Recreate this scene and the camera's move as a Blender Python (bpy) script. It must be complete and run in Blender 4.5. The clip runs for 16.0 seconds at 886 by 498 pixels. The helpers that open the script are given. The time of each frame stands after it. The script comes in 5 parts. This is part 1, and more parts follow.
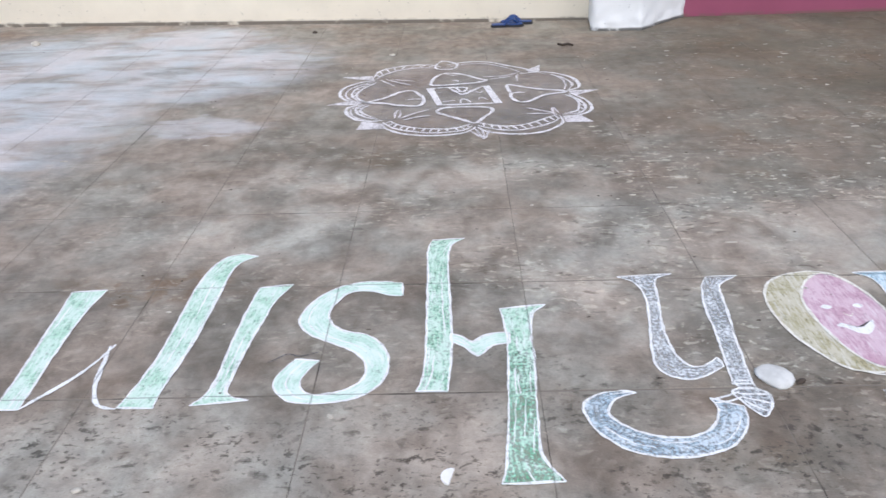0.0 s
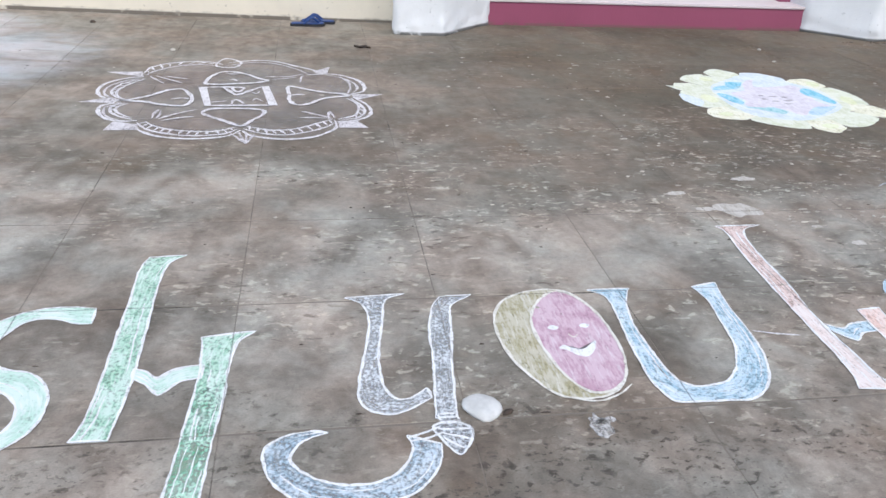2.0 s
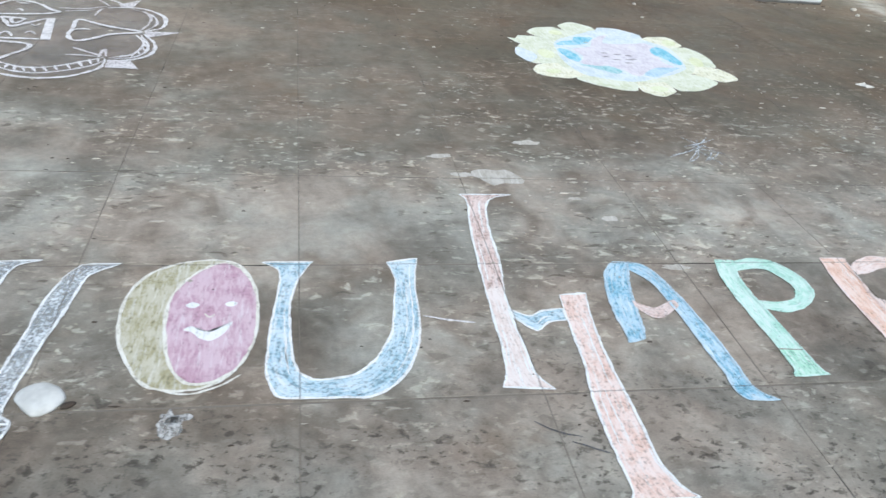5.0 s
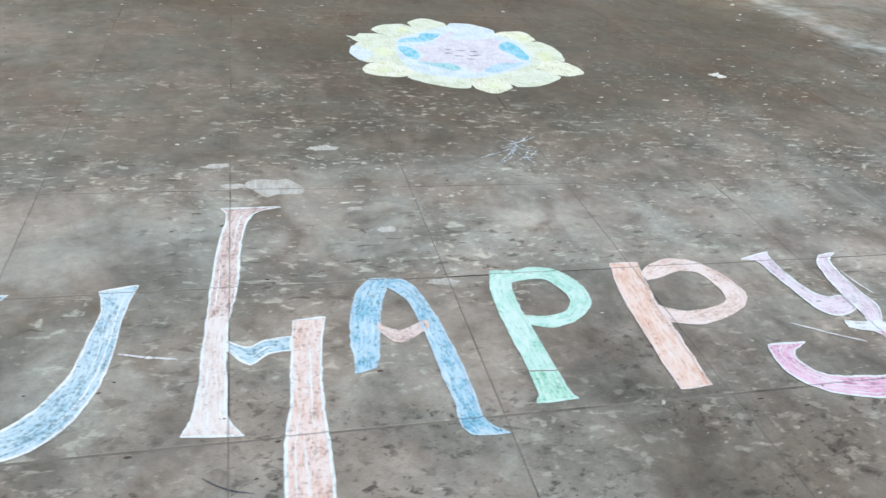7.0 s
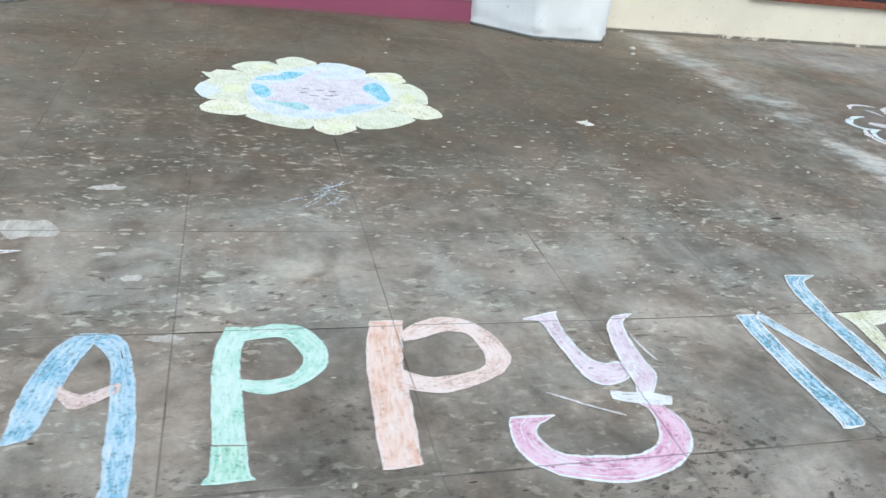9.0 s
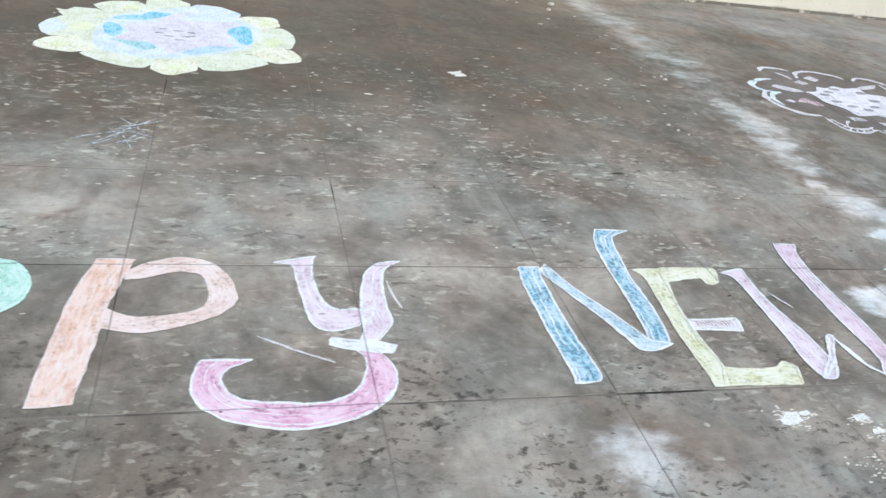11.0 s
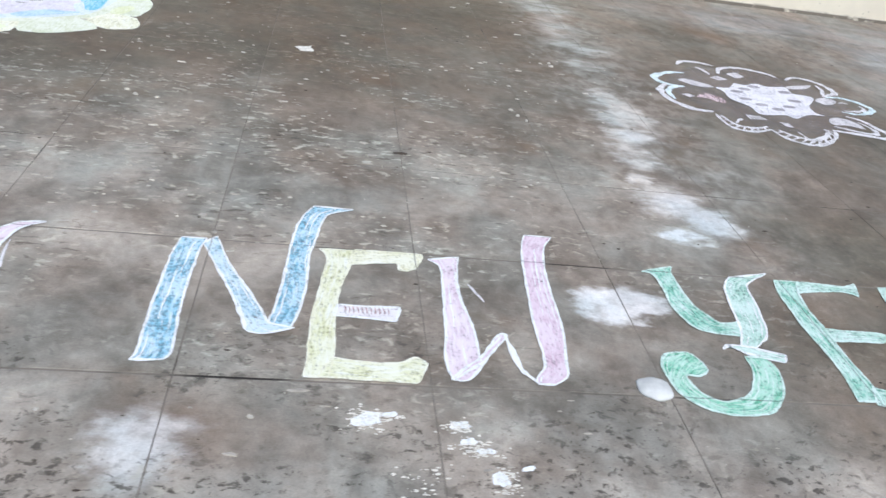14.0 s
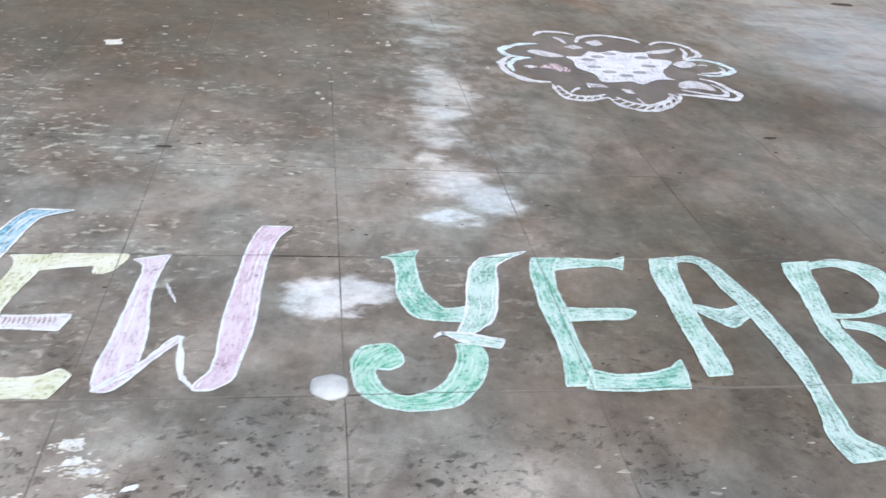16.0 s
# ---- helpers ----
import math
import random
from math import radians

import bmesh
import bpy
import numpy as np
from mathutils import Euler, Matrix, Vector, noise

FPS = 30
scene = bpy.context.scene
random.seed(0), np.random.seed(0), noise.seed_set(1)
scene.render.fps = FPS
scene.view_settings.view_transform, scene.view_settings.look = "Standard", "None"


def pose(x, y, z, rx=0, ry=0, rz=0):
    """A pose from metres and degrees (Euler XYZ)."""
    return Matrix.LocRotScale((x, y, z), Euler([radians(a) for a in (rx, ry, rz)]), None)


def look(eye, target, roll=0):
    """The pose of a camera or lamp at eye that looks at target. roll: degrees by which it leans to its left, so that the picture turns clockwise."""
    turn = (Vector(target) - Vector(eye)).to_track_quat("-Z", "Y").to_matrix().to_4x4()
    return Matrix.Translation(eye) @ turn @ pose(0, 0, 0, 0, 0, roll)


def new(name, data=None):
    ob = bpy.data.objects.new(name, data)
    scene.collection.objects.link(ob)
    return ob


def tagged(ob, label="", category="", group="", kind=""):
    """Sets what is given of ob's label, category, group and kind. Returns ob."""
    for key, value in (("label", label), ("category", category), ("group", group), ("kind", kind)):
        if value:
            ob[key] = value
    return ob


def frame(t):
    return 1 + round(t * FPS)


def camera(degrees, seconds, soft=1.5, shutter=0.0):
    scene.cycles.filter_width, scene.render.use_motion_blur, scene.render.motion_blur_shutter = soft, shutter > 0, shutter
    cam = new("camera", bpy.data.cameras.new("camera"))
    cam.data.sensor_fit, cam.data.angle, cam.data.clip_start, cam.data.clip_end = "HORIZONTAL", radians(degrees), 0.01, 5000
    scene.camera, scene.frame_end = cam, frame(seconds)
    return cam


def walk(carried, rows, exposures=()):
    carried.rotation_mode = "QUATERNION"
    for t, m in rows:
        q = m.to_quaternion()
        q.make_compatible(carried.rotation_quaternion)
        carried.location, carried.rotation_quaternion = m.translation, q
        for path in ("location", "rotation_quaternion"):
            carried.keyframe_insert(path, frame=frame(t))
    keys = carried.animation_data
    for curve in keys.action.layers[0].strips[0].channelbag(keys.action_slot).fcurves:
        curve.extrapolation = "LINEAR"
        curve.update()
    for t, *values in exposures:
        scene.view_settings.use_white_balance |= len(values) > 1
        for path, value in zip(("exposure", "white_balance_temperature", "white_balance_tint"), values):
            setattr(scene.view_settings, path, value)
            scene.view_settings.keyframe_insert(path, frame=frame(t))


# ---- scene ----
cam = camera(60.2, 16.0, soft=1.5, shutter=0.3)
PATH = [
    (0, (0.094, 0.275, 1.296), (0.048, 2.036, 0.348), -2.0),
    (0.5, (0.172, 0.293, 1.283), (0.229, 2.049, 0.327), -0.6),
    (1, (0.315, 0.311, 1.27), (0.388, 2.057, 0.298), 1.0),
    (1.5, (0.427, 0.374, 1.252), (0.556, 2.106, 0.259), 0.4),
    (2, (0.537, 0.468, 1.233), (0.855, 2.206, 0.297), 3.4),
    (2.5, (0.646, 0.462, 1.263), (0.94, 2.202, 0.323), 3.1),
    (3, (0.853, 0.463, 1.252), (1.119, 2.186, 0.273), 3.4),
    (3.2, (0.932, 0.456, 1.251), (1.199, 2.173, 0.26), 3.4),
    (5.3, (1.569, 0.6, 1.221), (1.962, 2.253, 0.166), 7.0),
    (5.5, (1.642, 0.606, 1.217), (2.044, 2.254, 0.159), 6.9),
    (6, (1.799, 0.611, 1.206), (2.234, 2.254, 0.151), 6.7),
    (6.5, (1.946, 0.679, 1.198), (2.438, 2.327, 0.177), 7.7),
    (7, (2.116, 0.692, 1.193), (2.597, 2.336, 0.161), 6.2),
    (7.5, (2.329, 0.66, 1.193), (2.83, 2.286, 0.143), 8.5),
    (8, (2.509, 0.679, 1.18), (3.026, 2.275, 0.092), 8.2),
    (8.5, (2.645, 0.731, 1.189), (3.14, 2.414, 0.229), 6.3),
    (9, (2.797, 0.727, 1.191), (3.329, 2.415, 0.259), 8.1),
    (9.5, (3.039, 0.642, 1.21), (3.533, 2.306, 0.215), 9.9),
    (9.7, (3.08, 0.657, 1.201), (3.623, 2.301, 0.199), 9.6),
    (11.8, (3.887, 0.616, 1.154), (4.395, 2.27, 0.15), 9.5),
    (12, (3.979, 0.614, 1.181), (4.461, 2.262, 0.156), 8.7),
    (12.5, (4.133, 0.657, 1.146), (4.711, 2.29, 0.146), 10.7),
    (13, (4.336, 0.617, 1.143), (4.773, 2.296, 0.148), 12.5),
    (13.5, (4.524, 0.562, 1.153), (4.828, 2.264, 0.148), 10.6),
    (14, (4.681, 0.577, 1.152), (5.016, 2.264, 0.132), 10.1),
    (14.5, (4.864, 0.613, 1.173), (5.226, 2.288, 0.141), 11.3),
    (15, (5.049, 0.611, 1.185), (5.37, 2.285, 0.139), 11.2),
    (15.5, (5.278, 0.598, 1.177), (5.585, 2.258, 0.105), 9.6),
    (16, (5.476, 0.616, 1.172), (5.813, 2.287, 0.126), 6.7),
]
EXPOSURES = [(0.0, 0.22, 6150, 11), (3.2, 0.24, 6120, 7), (5.5, 0.21, 6050, 2), (9.5, 0.21, 6030, 1), (12.0, 0.27, 6090, 5), (16.0, 0.29, 6040, 7)]
walk(cam, [(t, look(eye, target, roll)) for t, eye, target, roll in PATH], EXPOSURES)
SKY, SUN = 0.14, 1.8

# ---- light ----
world = bpy.data.worlds.new("sky")
scene.world = world
world.use_nodes = True
wn = world.node_tree
sky = wn.nodes.new("ShaderNodeTexSky")
sky.sky_type, sky.sun_disc = "NISHITA", False
sky.sun_elevation, sky.sun_rotation = radians(52), radians(150)
sky.dust_density, sky.air_density = 2.5, 1.0
wn.links.new(sky.outputs[0], wn.nodes["Background"].inputs[0])
wn.nodes["Background"].inputs[1].default_value = SKY
sun = new("sun", bpy.data.lights.new("sun", "SUN"))
sun.data.energy, sun.data.angle, sun.data.color = SUN, radians(25), (1.0, 0.98, 0.95)
sun.matrix_world = look((3, -8, 12), (3 + 2.0, -8 + 7.0, 12 - 9.5))


# ---- material helpers ----
class Nodes:
    """Short calls for building a node tree."""

    def __init__(self, tree):
        self.tree = tree

    def add(self, kind, inputs=(), **settings):
        node = self.tree.nodes.new("ShaderNode" + kind)
        for key, value in settings.items():
            setattr(node, key, value)
        for key, value in dict(inputs).items():
            if isinstance(value, bpy.types.NodeSocket):
                self.tree.links.new(value, node.inputs[key])
            else:
                node.inputs[key].default_value = value
        return node

    def math(self, op, a, b=0.0, c=0.0, clamp=False):
        return self.add("Math", {0: a, 1: b, 2: c}, operation=op, use_clamp=clamp).outputs[0]

    def noise(self, vec, scale, detail=4.0, rough=0.55, distort=0.0):
        return self.add("TexNoise", {"Vector": vec, "Scale": scale, "Detail": detail, "Roughness": rough, "Distortion": distort}).outputs[0]

    def ramp(self, x, lo, hi, a=0.0, b=1.0):
        return self.add("MapRange", {0: x, 1: lo, 2: hi, 3: a, 4: b}, interpolation_type="SMOOTHSTEP").outputs[0]

    def mix(self, f, a, b):
        node = self.add("Mix", {0: f}, data_type="RGBA")
        for key, value in ((6, a), (7, b)):
            if isinstance(value, bpy.types.NodeSocket):
                self.tree.links.new(value, node.inputs[key])
            else:
                node.inputs[key].default_value = (*value, 1)
        return node.outputs[2]

    def where(self):
        return self.add("NewGeometry").outputs["Position"]

    def stretched(self, vec, sx, sy, angle):
        return self.add("Mapping", {"Vector": vec, "Rotation": (0, 0, radians(angle)), "Scale": (sx, sy, 1)}).outputs[0]

    def bump(self, height, strength, distance):
        return self.add("Bump", {"Height": height, "Strength": strength, "Distance": distance}).outputs[0]


def material(name):
    mat = bpy.data.materials.new(name)
    mat.use_nodes = True
    return mat, Nodes(mat.node_tree), mat.node_tree.nodes["Principled BSDF"]


# joints between the concrete slabs: columns run away from the letters, rows along them
COLUMNS = [-0.925 - 0.6 * k for k in range(5, 0, -1)] + [-0.925, -0.31, 0.295, 0.885, 1.475, 2.05, 2.65, 3.23, 3.82, 4.405, 4.97, 5.55, 6.125, 6.74] + [6.74 + 0.588 * k for k in range(1, 7)]
ROWS = [0.74, 1.31, 1.878, 2.443, 3.010, 3.59, 4.15, 4.72, 5.29, 5.86, 6.44]

# node group: 1 on a slab, 0 over a joint
group = bpy.data.node_groups.new("off_joint", "ShaderNodeTree")
group.interface.new_socket("Value", in_out="OUTPUT", socket_type="NodeSocketFloat")
gn = Nodes(group)
xyz = gn.add("SeparateXYZ", {0: gn.where()}).outputs
wob = gn.math("MULTIPLY", gn.math("SUBTRACT", gn.noise(gn.where(), 7.0), 0.5), 0.006)
gx, gy = gn.math("ADD", xyz[0], wob), gn.math("ADD", xyz[1], wob)
on = None
for axis, places in ((gx, COLUMNS[5:-4]), (gy, ROWS[1:6])):
    for p in places:
        hit = gn.math("COMPARE", axis, p, 0.0022)
        on = hit if on is None else gn.math("MAXIMUM", on, hit)
out = group.nodes.new("NodeGroupOutput")
near = gn.math("LESS_THAN", xyz[1], 3.3)
group.links.new(gn.math("SUBTRACT", 1.0, gn.math("MULTIPLY", on, near)), out.inputs[0])


def concrete():
    """Old, stained cement floor: brown-grey, mottled, with grey-white areas, mossy dark specks, and brown where wetness
    and shade are painted together.
    """
    mat, n, bsdf = material("worn_concrete")
    pos = n.where()
    warp = n.add("VectorMath", {0: n.add("TexNoise", {"Vector": pos, "Scale": 1.7, "Detail": 5.0}).outputs[1], 1: (0.5, 0.5, 0.5)}, operation="SUBTRACT").outputs[0]
    warped = n.add("VectorMath", {0: warp, 1: (0.9, 0.9, 0.0), 2: pos}, operation="MULTIPLY_ADD").outputs[0]

    ragged = n.add("VectorMath", {0: n.add("TexNoise", {"Vector": pos, "Scale": 7.0, "Detail": 5.0}).outputs[1], 1: (0.5, 0.5, 0.5)}, operation="SUBTRACT").outputs[0]
    frayed = n.add("VectorMath", {0: ragged, 1: (0.30, 0.34, 0.0), 2: pos}, operation="MULTIPLY_ADD").outputs[0]
    nearly = n.add("VectorMath", {0: warp, 1: (0.30, 0.30, 0.0), 2: frayed}, operation="MULTIPLY_ADD").outputs[0]

    torn = n.add("VectorMath", {0: n.add("TexNoise", {"Vector": n.stretched(pos, 1.0, 1.8, 8), "Scale": 9.0, "Detail": 6.0, "Roughness": 0.62}).outputs[1], 1: (0.5, 0.5, 0.5)}, operation="SUBTRACT").outputs[0]
    edged = n.add("VectorMath", {0: torn, 1: (0.26, 0.17, 0.0), 2: pos}, operation="MULTIPLY_ADD").outputs[0]

    def spot(cx, cy, rx, ry, angle=0.0, soft=0.75, vec=None):
        moved = n.add("VectorMath", {0: vec or (warped if rx > 0.4 else nearly), 1: (cx, cy, 0)}, operation="SUBTRACT").outputs[0]
        turned = n.add("Mapping", {"Vector": moved, "Rotation": (0, 0, radians(-angle)), "Scale": (1 / rx, 1 / ry, 0)}).outputs[0]
        return n.ramp(n.add("VectorMath", {0: turned}, operation="LENGTH").outputs["Value"], 1.0 + soft * 0.5, 1.0 - soft, 0.0, 1.0)

    def most(*masks):
        total = masks[0]
        for m in masks[1:]:
            total = n.math("MAXIMUM", total, m)
        return total

    broad = n.noise(pos, 0.9, 5, 0.6)
    middle = n.noise(n.stretched(pos, 1.15, 1.0, 4), 4.6, 6, 0.54, 0.6)
    fine = n.noise(pos, 38.0, 5, 0.65)
    grit = n.noise(pos, 210.0, 3, 0.6)
    mottle = n.noise(n.stretched(pos, 1.2, 1.0, 5), 12.0, 7, 0.56, 0.4)
    cloud = n.noise(n.stretched(pos, 1.15, 1.0, -12), 3.3, 4, 0.5, 0.8)
    tone = n.math("MULTIPLY_ADD", broad, 0.40, n.math("MULTIPLY_ADD", middle, 0.32, n.math("MULTIPLY", mottle, 0.28)))
    colour = n.mix(n.ramp(tone, 0.36, 0.64), (0.150, 0.126, 0.104), (0.345, 0.308, 0.270))
    # warm brown in mid-yard: moist floor, plus shade by the entrance painted into the colour
    damp_shade = most(spot(3.75, 5.6, 3.1, 2.65, 0, 0.5), n.math("MULTIPLY", spot(2.0, 4.2, 1.25, 1.75, 0, 0.5), 0.64), n.math("MULTIPLY", spot(6.95, 4.3, 0.8, 1.9, 0, 0.6), 0.62), n.math("MULTIPLY", spot(0.1, 3.75, 1.0, 0.9), 0.35), n.math("MULTIPLY", spot(1.5, 2.25, 0.65, 0.35), 0.4), n.math("MULTIPLY", spot(1.15, 1.74, 0.50, 0.26, 0, 0.75, frayed), 0.32), n.math("MULTIPLY", spot(6.15, 1.80, 0.40, 0.22, 0, 0.75, frayed), 0.6), spot(6.4, 2.1, 0.6, 0.45), n.math("MULTIPLY", spot(3.2, 1.62, 0.5, 0.28), 0.4), spot(6.7, 2.5, 0.8, 0.55), n.math("MULTIPLY", spot(6.55, 2.0, 0.55, 0.34, 0, 0.75, frayed), 0.75), n.math("MULTIPLY", spot(7.1, 1.75, 0.8, 0.5), 0.8), n.math("MULTIPLY", spot(7.5, 3.6, 0.9, 1.2), 0.7), n.math("MULTIPLY", spot(5.4, 4.6, 0.7, 1.0), 0.7), n.math("MULTIPLY", spot(5.35, 3.5, 0.55, 0.5, 0, 0.75, frayed), 0.45))
    shaded_brown = n.mix(n.ramp(n.math("MULTIPLY_ADD", broad, 0.35, n.math("MULTIPLY_ADD", middle, 0.4, n.math("MULTIPLY", mottle, 0.25))), 0.28, 0.72), (0.079, 0.061, 0.043), (0.143, 0.115, 0.082))
    colour = n.mix(n.math("MULTIPLY", damp_shade, n.ramp(broad, 0.3, 0.6, 0.97, 0.82)), colour, shaded_brown)
    # rust-brown traces
    rust = n.math("MAXIMUM", n.math("MULTIPLY", n.ramp(n.noise(pos, 1.9, 4, 0.6), 0.55, 0.72), 0.5), n.math("MULTIPLY", spot(-0.95, 2.5, 0.34, 0.10), n.ramp(mottle, 0.42, 0.58, 0.1, 0.8)))
    colour = n.mix(rust, colour, n.mix(middle, (0.115, 0.072, 0.046), (0.21, 0.142, 0.092)))
    # grey-white areas at both ends of the yard and along the word
    grey_ends = most(spot(-2.75, 4.5, 1.15, 2.0, 0, 0.3, frayed), spot(-1.75, 5.3, 1.0, 0.85, 0, 0.4, frayed), spot(-1.9, 6.1, 0.6, 0.5, 0, 0.5, frayed), n.math("MULTIPLY", spot(-1.25, 4.08, 0.36, 0.16, 0, 0.5, frayed), 0.8), n.math("MULTIPLY", spot(9.1, 4.6, 1.0, 1.9), 0.6), n.math("MULTIPLY", spot(7.9, 6.2, 1.3, 0.5), 0.3))
    grey_ends_mix = n.math("MULTIPLY", grey_ends, n.ramp(n.noise(n.stretched(pos, 0.7, 1.9, 6), 2.6, 6, 0.6, 0.5), 0.32, 0.58, 0.25, 0.86))
    colour = n.mix(grey_ends_mix, colour, (0.52, 0.535, 0.575))
    pale = most(spot(0.55, 2.75, 0.28, 0.35), spot(3.3, 2.75, 0.9, 0.22), spot(-0.6, 2.85, 0.5, 0.25), n.math("MULTIPLY", spot(5.25, 1.64, 0.46, 0.17, 0, 0.75, frayed), 0.95), n.math("MULTIPLY", spot(-0.2, 1.66, 0.5, 0.16, 0, 0.75, frayed), 0.8), spot(-0.7, 1.68, 0.75, 0.32), n.math("MULTIPLY", spot(4.3, 1.60, 0.85, 0.25), 0.7), spot(-0.1, 3.3, 0.9, 0.22), spot(5.6, 1.58, 0.42, 0.16), n.math("MULTIPLY", spot(1.5, 1.62, 0.5, 0.2), 0.45), spot(0.5, 2.25, 0.35, 0.3), spot(1.7, 2.15, 0.25, 0.2), spot(4.2, 2.4, 0.9, 0.15), n.math("MULTIPLY", spot(2.7, 2.80, 3.3, 0.42), 0.8))
    colour = n.mix(n.math("MULTIPLY", pale, n.ramp(middle, 0.3, 0.65, 0.15, 0.75)), colour, (0.46, 0.43, 0.39))
    # lime dust tracked across the yard and swept beside the letters
    track = ((6.10, 6.45, 0.14, 0.18), (6.04, 6.05, 0.13, 0.26), (6.08, 5.66, 0.16, 0.22), (6.06, 5.25, 0.13, 0.24), (6.02, 4.90, 0.10, 0.09), (6.18, 4.78, 0.12, 0.09), (6.04, 4.51, 0.10, 0.10), (6.02, 4.03, 0.08, 0.12),
             (6.05, 3.77, 0.13, 0.22), (6.01, 3.55, 0.11, 0.10), (5.95, 3.33, 0.09, 0.13), (5.89, 3.09, 0.05, 0.06), (5.95, 2.93, 0.12, 0.13), (6.05, 2.80, 0.10, 0.12), (5.92, 2.68, 0.09, 0.05))
    trail = most(*[spot(cx, cy, rx * 1.2, ry * 1.2, 0, 0.55, edged) for cx, cy, rx, ry in track])
    trail = n.math("MULTIPLY", trail, n.ramp(n.noise(n.stretched(pos, 1.0, 1.7, 6), 5.5, 6, 0.66), 0.36, 0.60, 0.30, 1.0))
    trail = n.math("MULTIPLY", trail, n.ramp(n.add("SeparateXYZ", {0: edged}).outputs[1], 5.0, 3.2, 0.55, 1.0))
    haze = n.math("MULTIPLY", spot(6.08, 4.7, 0.34, 2.3), n.ramp(mottle, 0.4, 0.65, 0.03, 0.22))
    colour = n.mix(n.math("MAXIMUM", trail, haze), colour, (0.61, 0.595, 0.575))
    swept = most(n.math("MULTIPLY", spot(5.97, 2.92, 0.10, 0.10, 0, 0.45, edged), 0.8), spot(6.05, 2.80, 0.085, 0.09, 0, 0.4, edged), spot(5.90, 2.68, 0.085, 0.035, 0, 0.4, edged), n.math("MULTIPLY", spot(6.02, 3.55, 0.09, 0.05, 0, 0.5, edged), 0.6), spot(5.50, 2.245, 0.10, 0.085, 0, 0.4, edged), spot(5.60, 2.265, 0.09, 0.075, 0, 0.4, edged), n.math("MULTIPLY", spot(4.375, 1.68, 0.09, 0.10, 0, 0.75, edged), 0.75))
    colour = n.mix(n.math("MULTIPLY", swept, n.ramp(n.noise(pos, 11.0, 6, 0.7), 0.32, 0.55, 0.5, 0.97)), colour, (0.70, 0.70, 0.715))
    # pale flecks where the skin of the cement has come away, in drifts along the middle of the yard
    y = n.add("SeparateXYZ", {0: warped}).outputs[1]
    across = n.add("SeparateXYZ", {0: warped}).outputs[0]
    middle_yard = n.math("MULTIPLY", n.ramp(across, 6.4, 5.2, 0.12, 1.0), n.ramp(across, -1.2, 1.4, 0.35, 1.0))
    band = n.math("MULTIPLY", n.math("MULTIPLY", middle_yard, n.ramp(y, 4.6, 3.2, 0.18, 1.0)), n.ramp(y, 1.6, 2.5, 0.4, 1.0))
    drifts = n.ramp(n.noise(n.stretched(pos, 1.0, 1.6, 8), 1.7, 4, 0.6), 0.42, 0.60, 0.09, 1.0)
    for scale, low, share, tint in ((10.0, 0.575, 0.34, (0.42, 0.39, 0.34)), (20.0, 0.565, 0.95, (0.49, 0.455, 0.39)), (40.0, 0.62, 0.75, (0.55, 0.49, 0.40))):
        flake = n.ramp(n.noise(n.stretched(pos, 1.0, 1.7, 9), scale, 3, 0.58, 0.5), low, low + 0.085)
        colour = n.mix(n.math("MULTIPLY", n.math("MULTIPLY", flake, band), n.math("MULTIPLY", drifts, share)), colour, tint)
    # dark lips: the shadowed edges of the flakes, painted into the colour
    lip_shade = n.ramp(n.noise(n.stretched(pos, 1.0, 2.2, 4), 15.0, 5, 0.62, 0.6), 0.575, 0.65)
    colour = n.mix(n.math("MULTIPLY", n.math("MULTIPLY", lip_shade, band), n.math("MULTIPLY", drifts, 0.78)), colour, (0.092, 0.077, 0.062))
    # dark pits and lichen, in colonies on the open side of the yard
    rough = n.ramp(y, 2.15, 1.75, 0.10, 1.0)
    colony = n.ramp(n.noise(n.stretched(pos, 1.0, 1.3, 20), 3.4, 4, 0.6), 0.40, 0.60, 0.08, 1.0)
    for scale, low, share in ((14.0, 0.575, 0.55), (28.0, 0.555, 0.80), (56.0, 0.58, 0.80)):
        speck = n.ramp(n.noise(n.stretched(pos, 1.0, 1.35, -6), scale, 4, 0.64, 0.4), low, low + 0.075)
        colour = n.mix(n.math("MULTIPLY", n.math("MULTIPLY", speck, rough), n.math("MULTIPLY", colony, share)), colour, (0.058, 0.050, 0.041))
    # cloudy patches left by washing
    clouded = n.math("MULTIPLY_ADD", n.math("SUBTRACT", n.ramp(cloud, 0.30, 0.70, 0.85, 1.16), 1.0), n.ramp(n.add("SeparateXYZ", {0: warped}).outputs[1], 4.2, 2.8, 0.38, 1.0), 1.0)
    colour = n.add("VectorMath", {0: colour, "Scale": clouded}, operation="SCALE").outputs[0]
    # slow drift between warm and greenish cement
    drift = n.noise(n.stretched(pos, 1, 1, 25), 2.4, 4, 0.6)
    hue = n.mix(n.ramp(drift, 0.36, 0.64), (0.95, 1.0, 0.98), (1.05, 0.99, 0.93))
    colour = n.add("VectorMath", {0: colour, 1: hue}, operation="MULTIPLY").outputs[0]
    # fine grain, and slabs that differ a little
    grain = n.math("MULTIPLY", n.math("MULTIPLY_ADD", n.math("SUBTRACT", n.ramp(fine, 0.3, 0.7, 0.90, 1.09), 1.0), n.ramp(y, 4.0, 2.8, 0.45, 1.0), 1.0), n.ramp(grit, 0.25, 0.75, 0.9, 1.09))
    each = n.math("MULTIPLY_ADD", n.add("ObjectInfo").outputs["Random"], 0.12, 0.94)
    scaled = n.add("VectorMath", {0: colour, "Scale": n.math("MULTIPLY", grain, each)}, operation="SCALE").outputs[0]
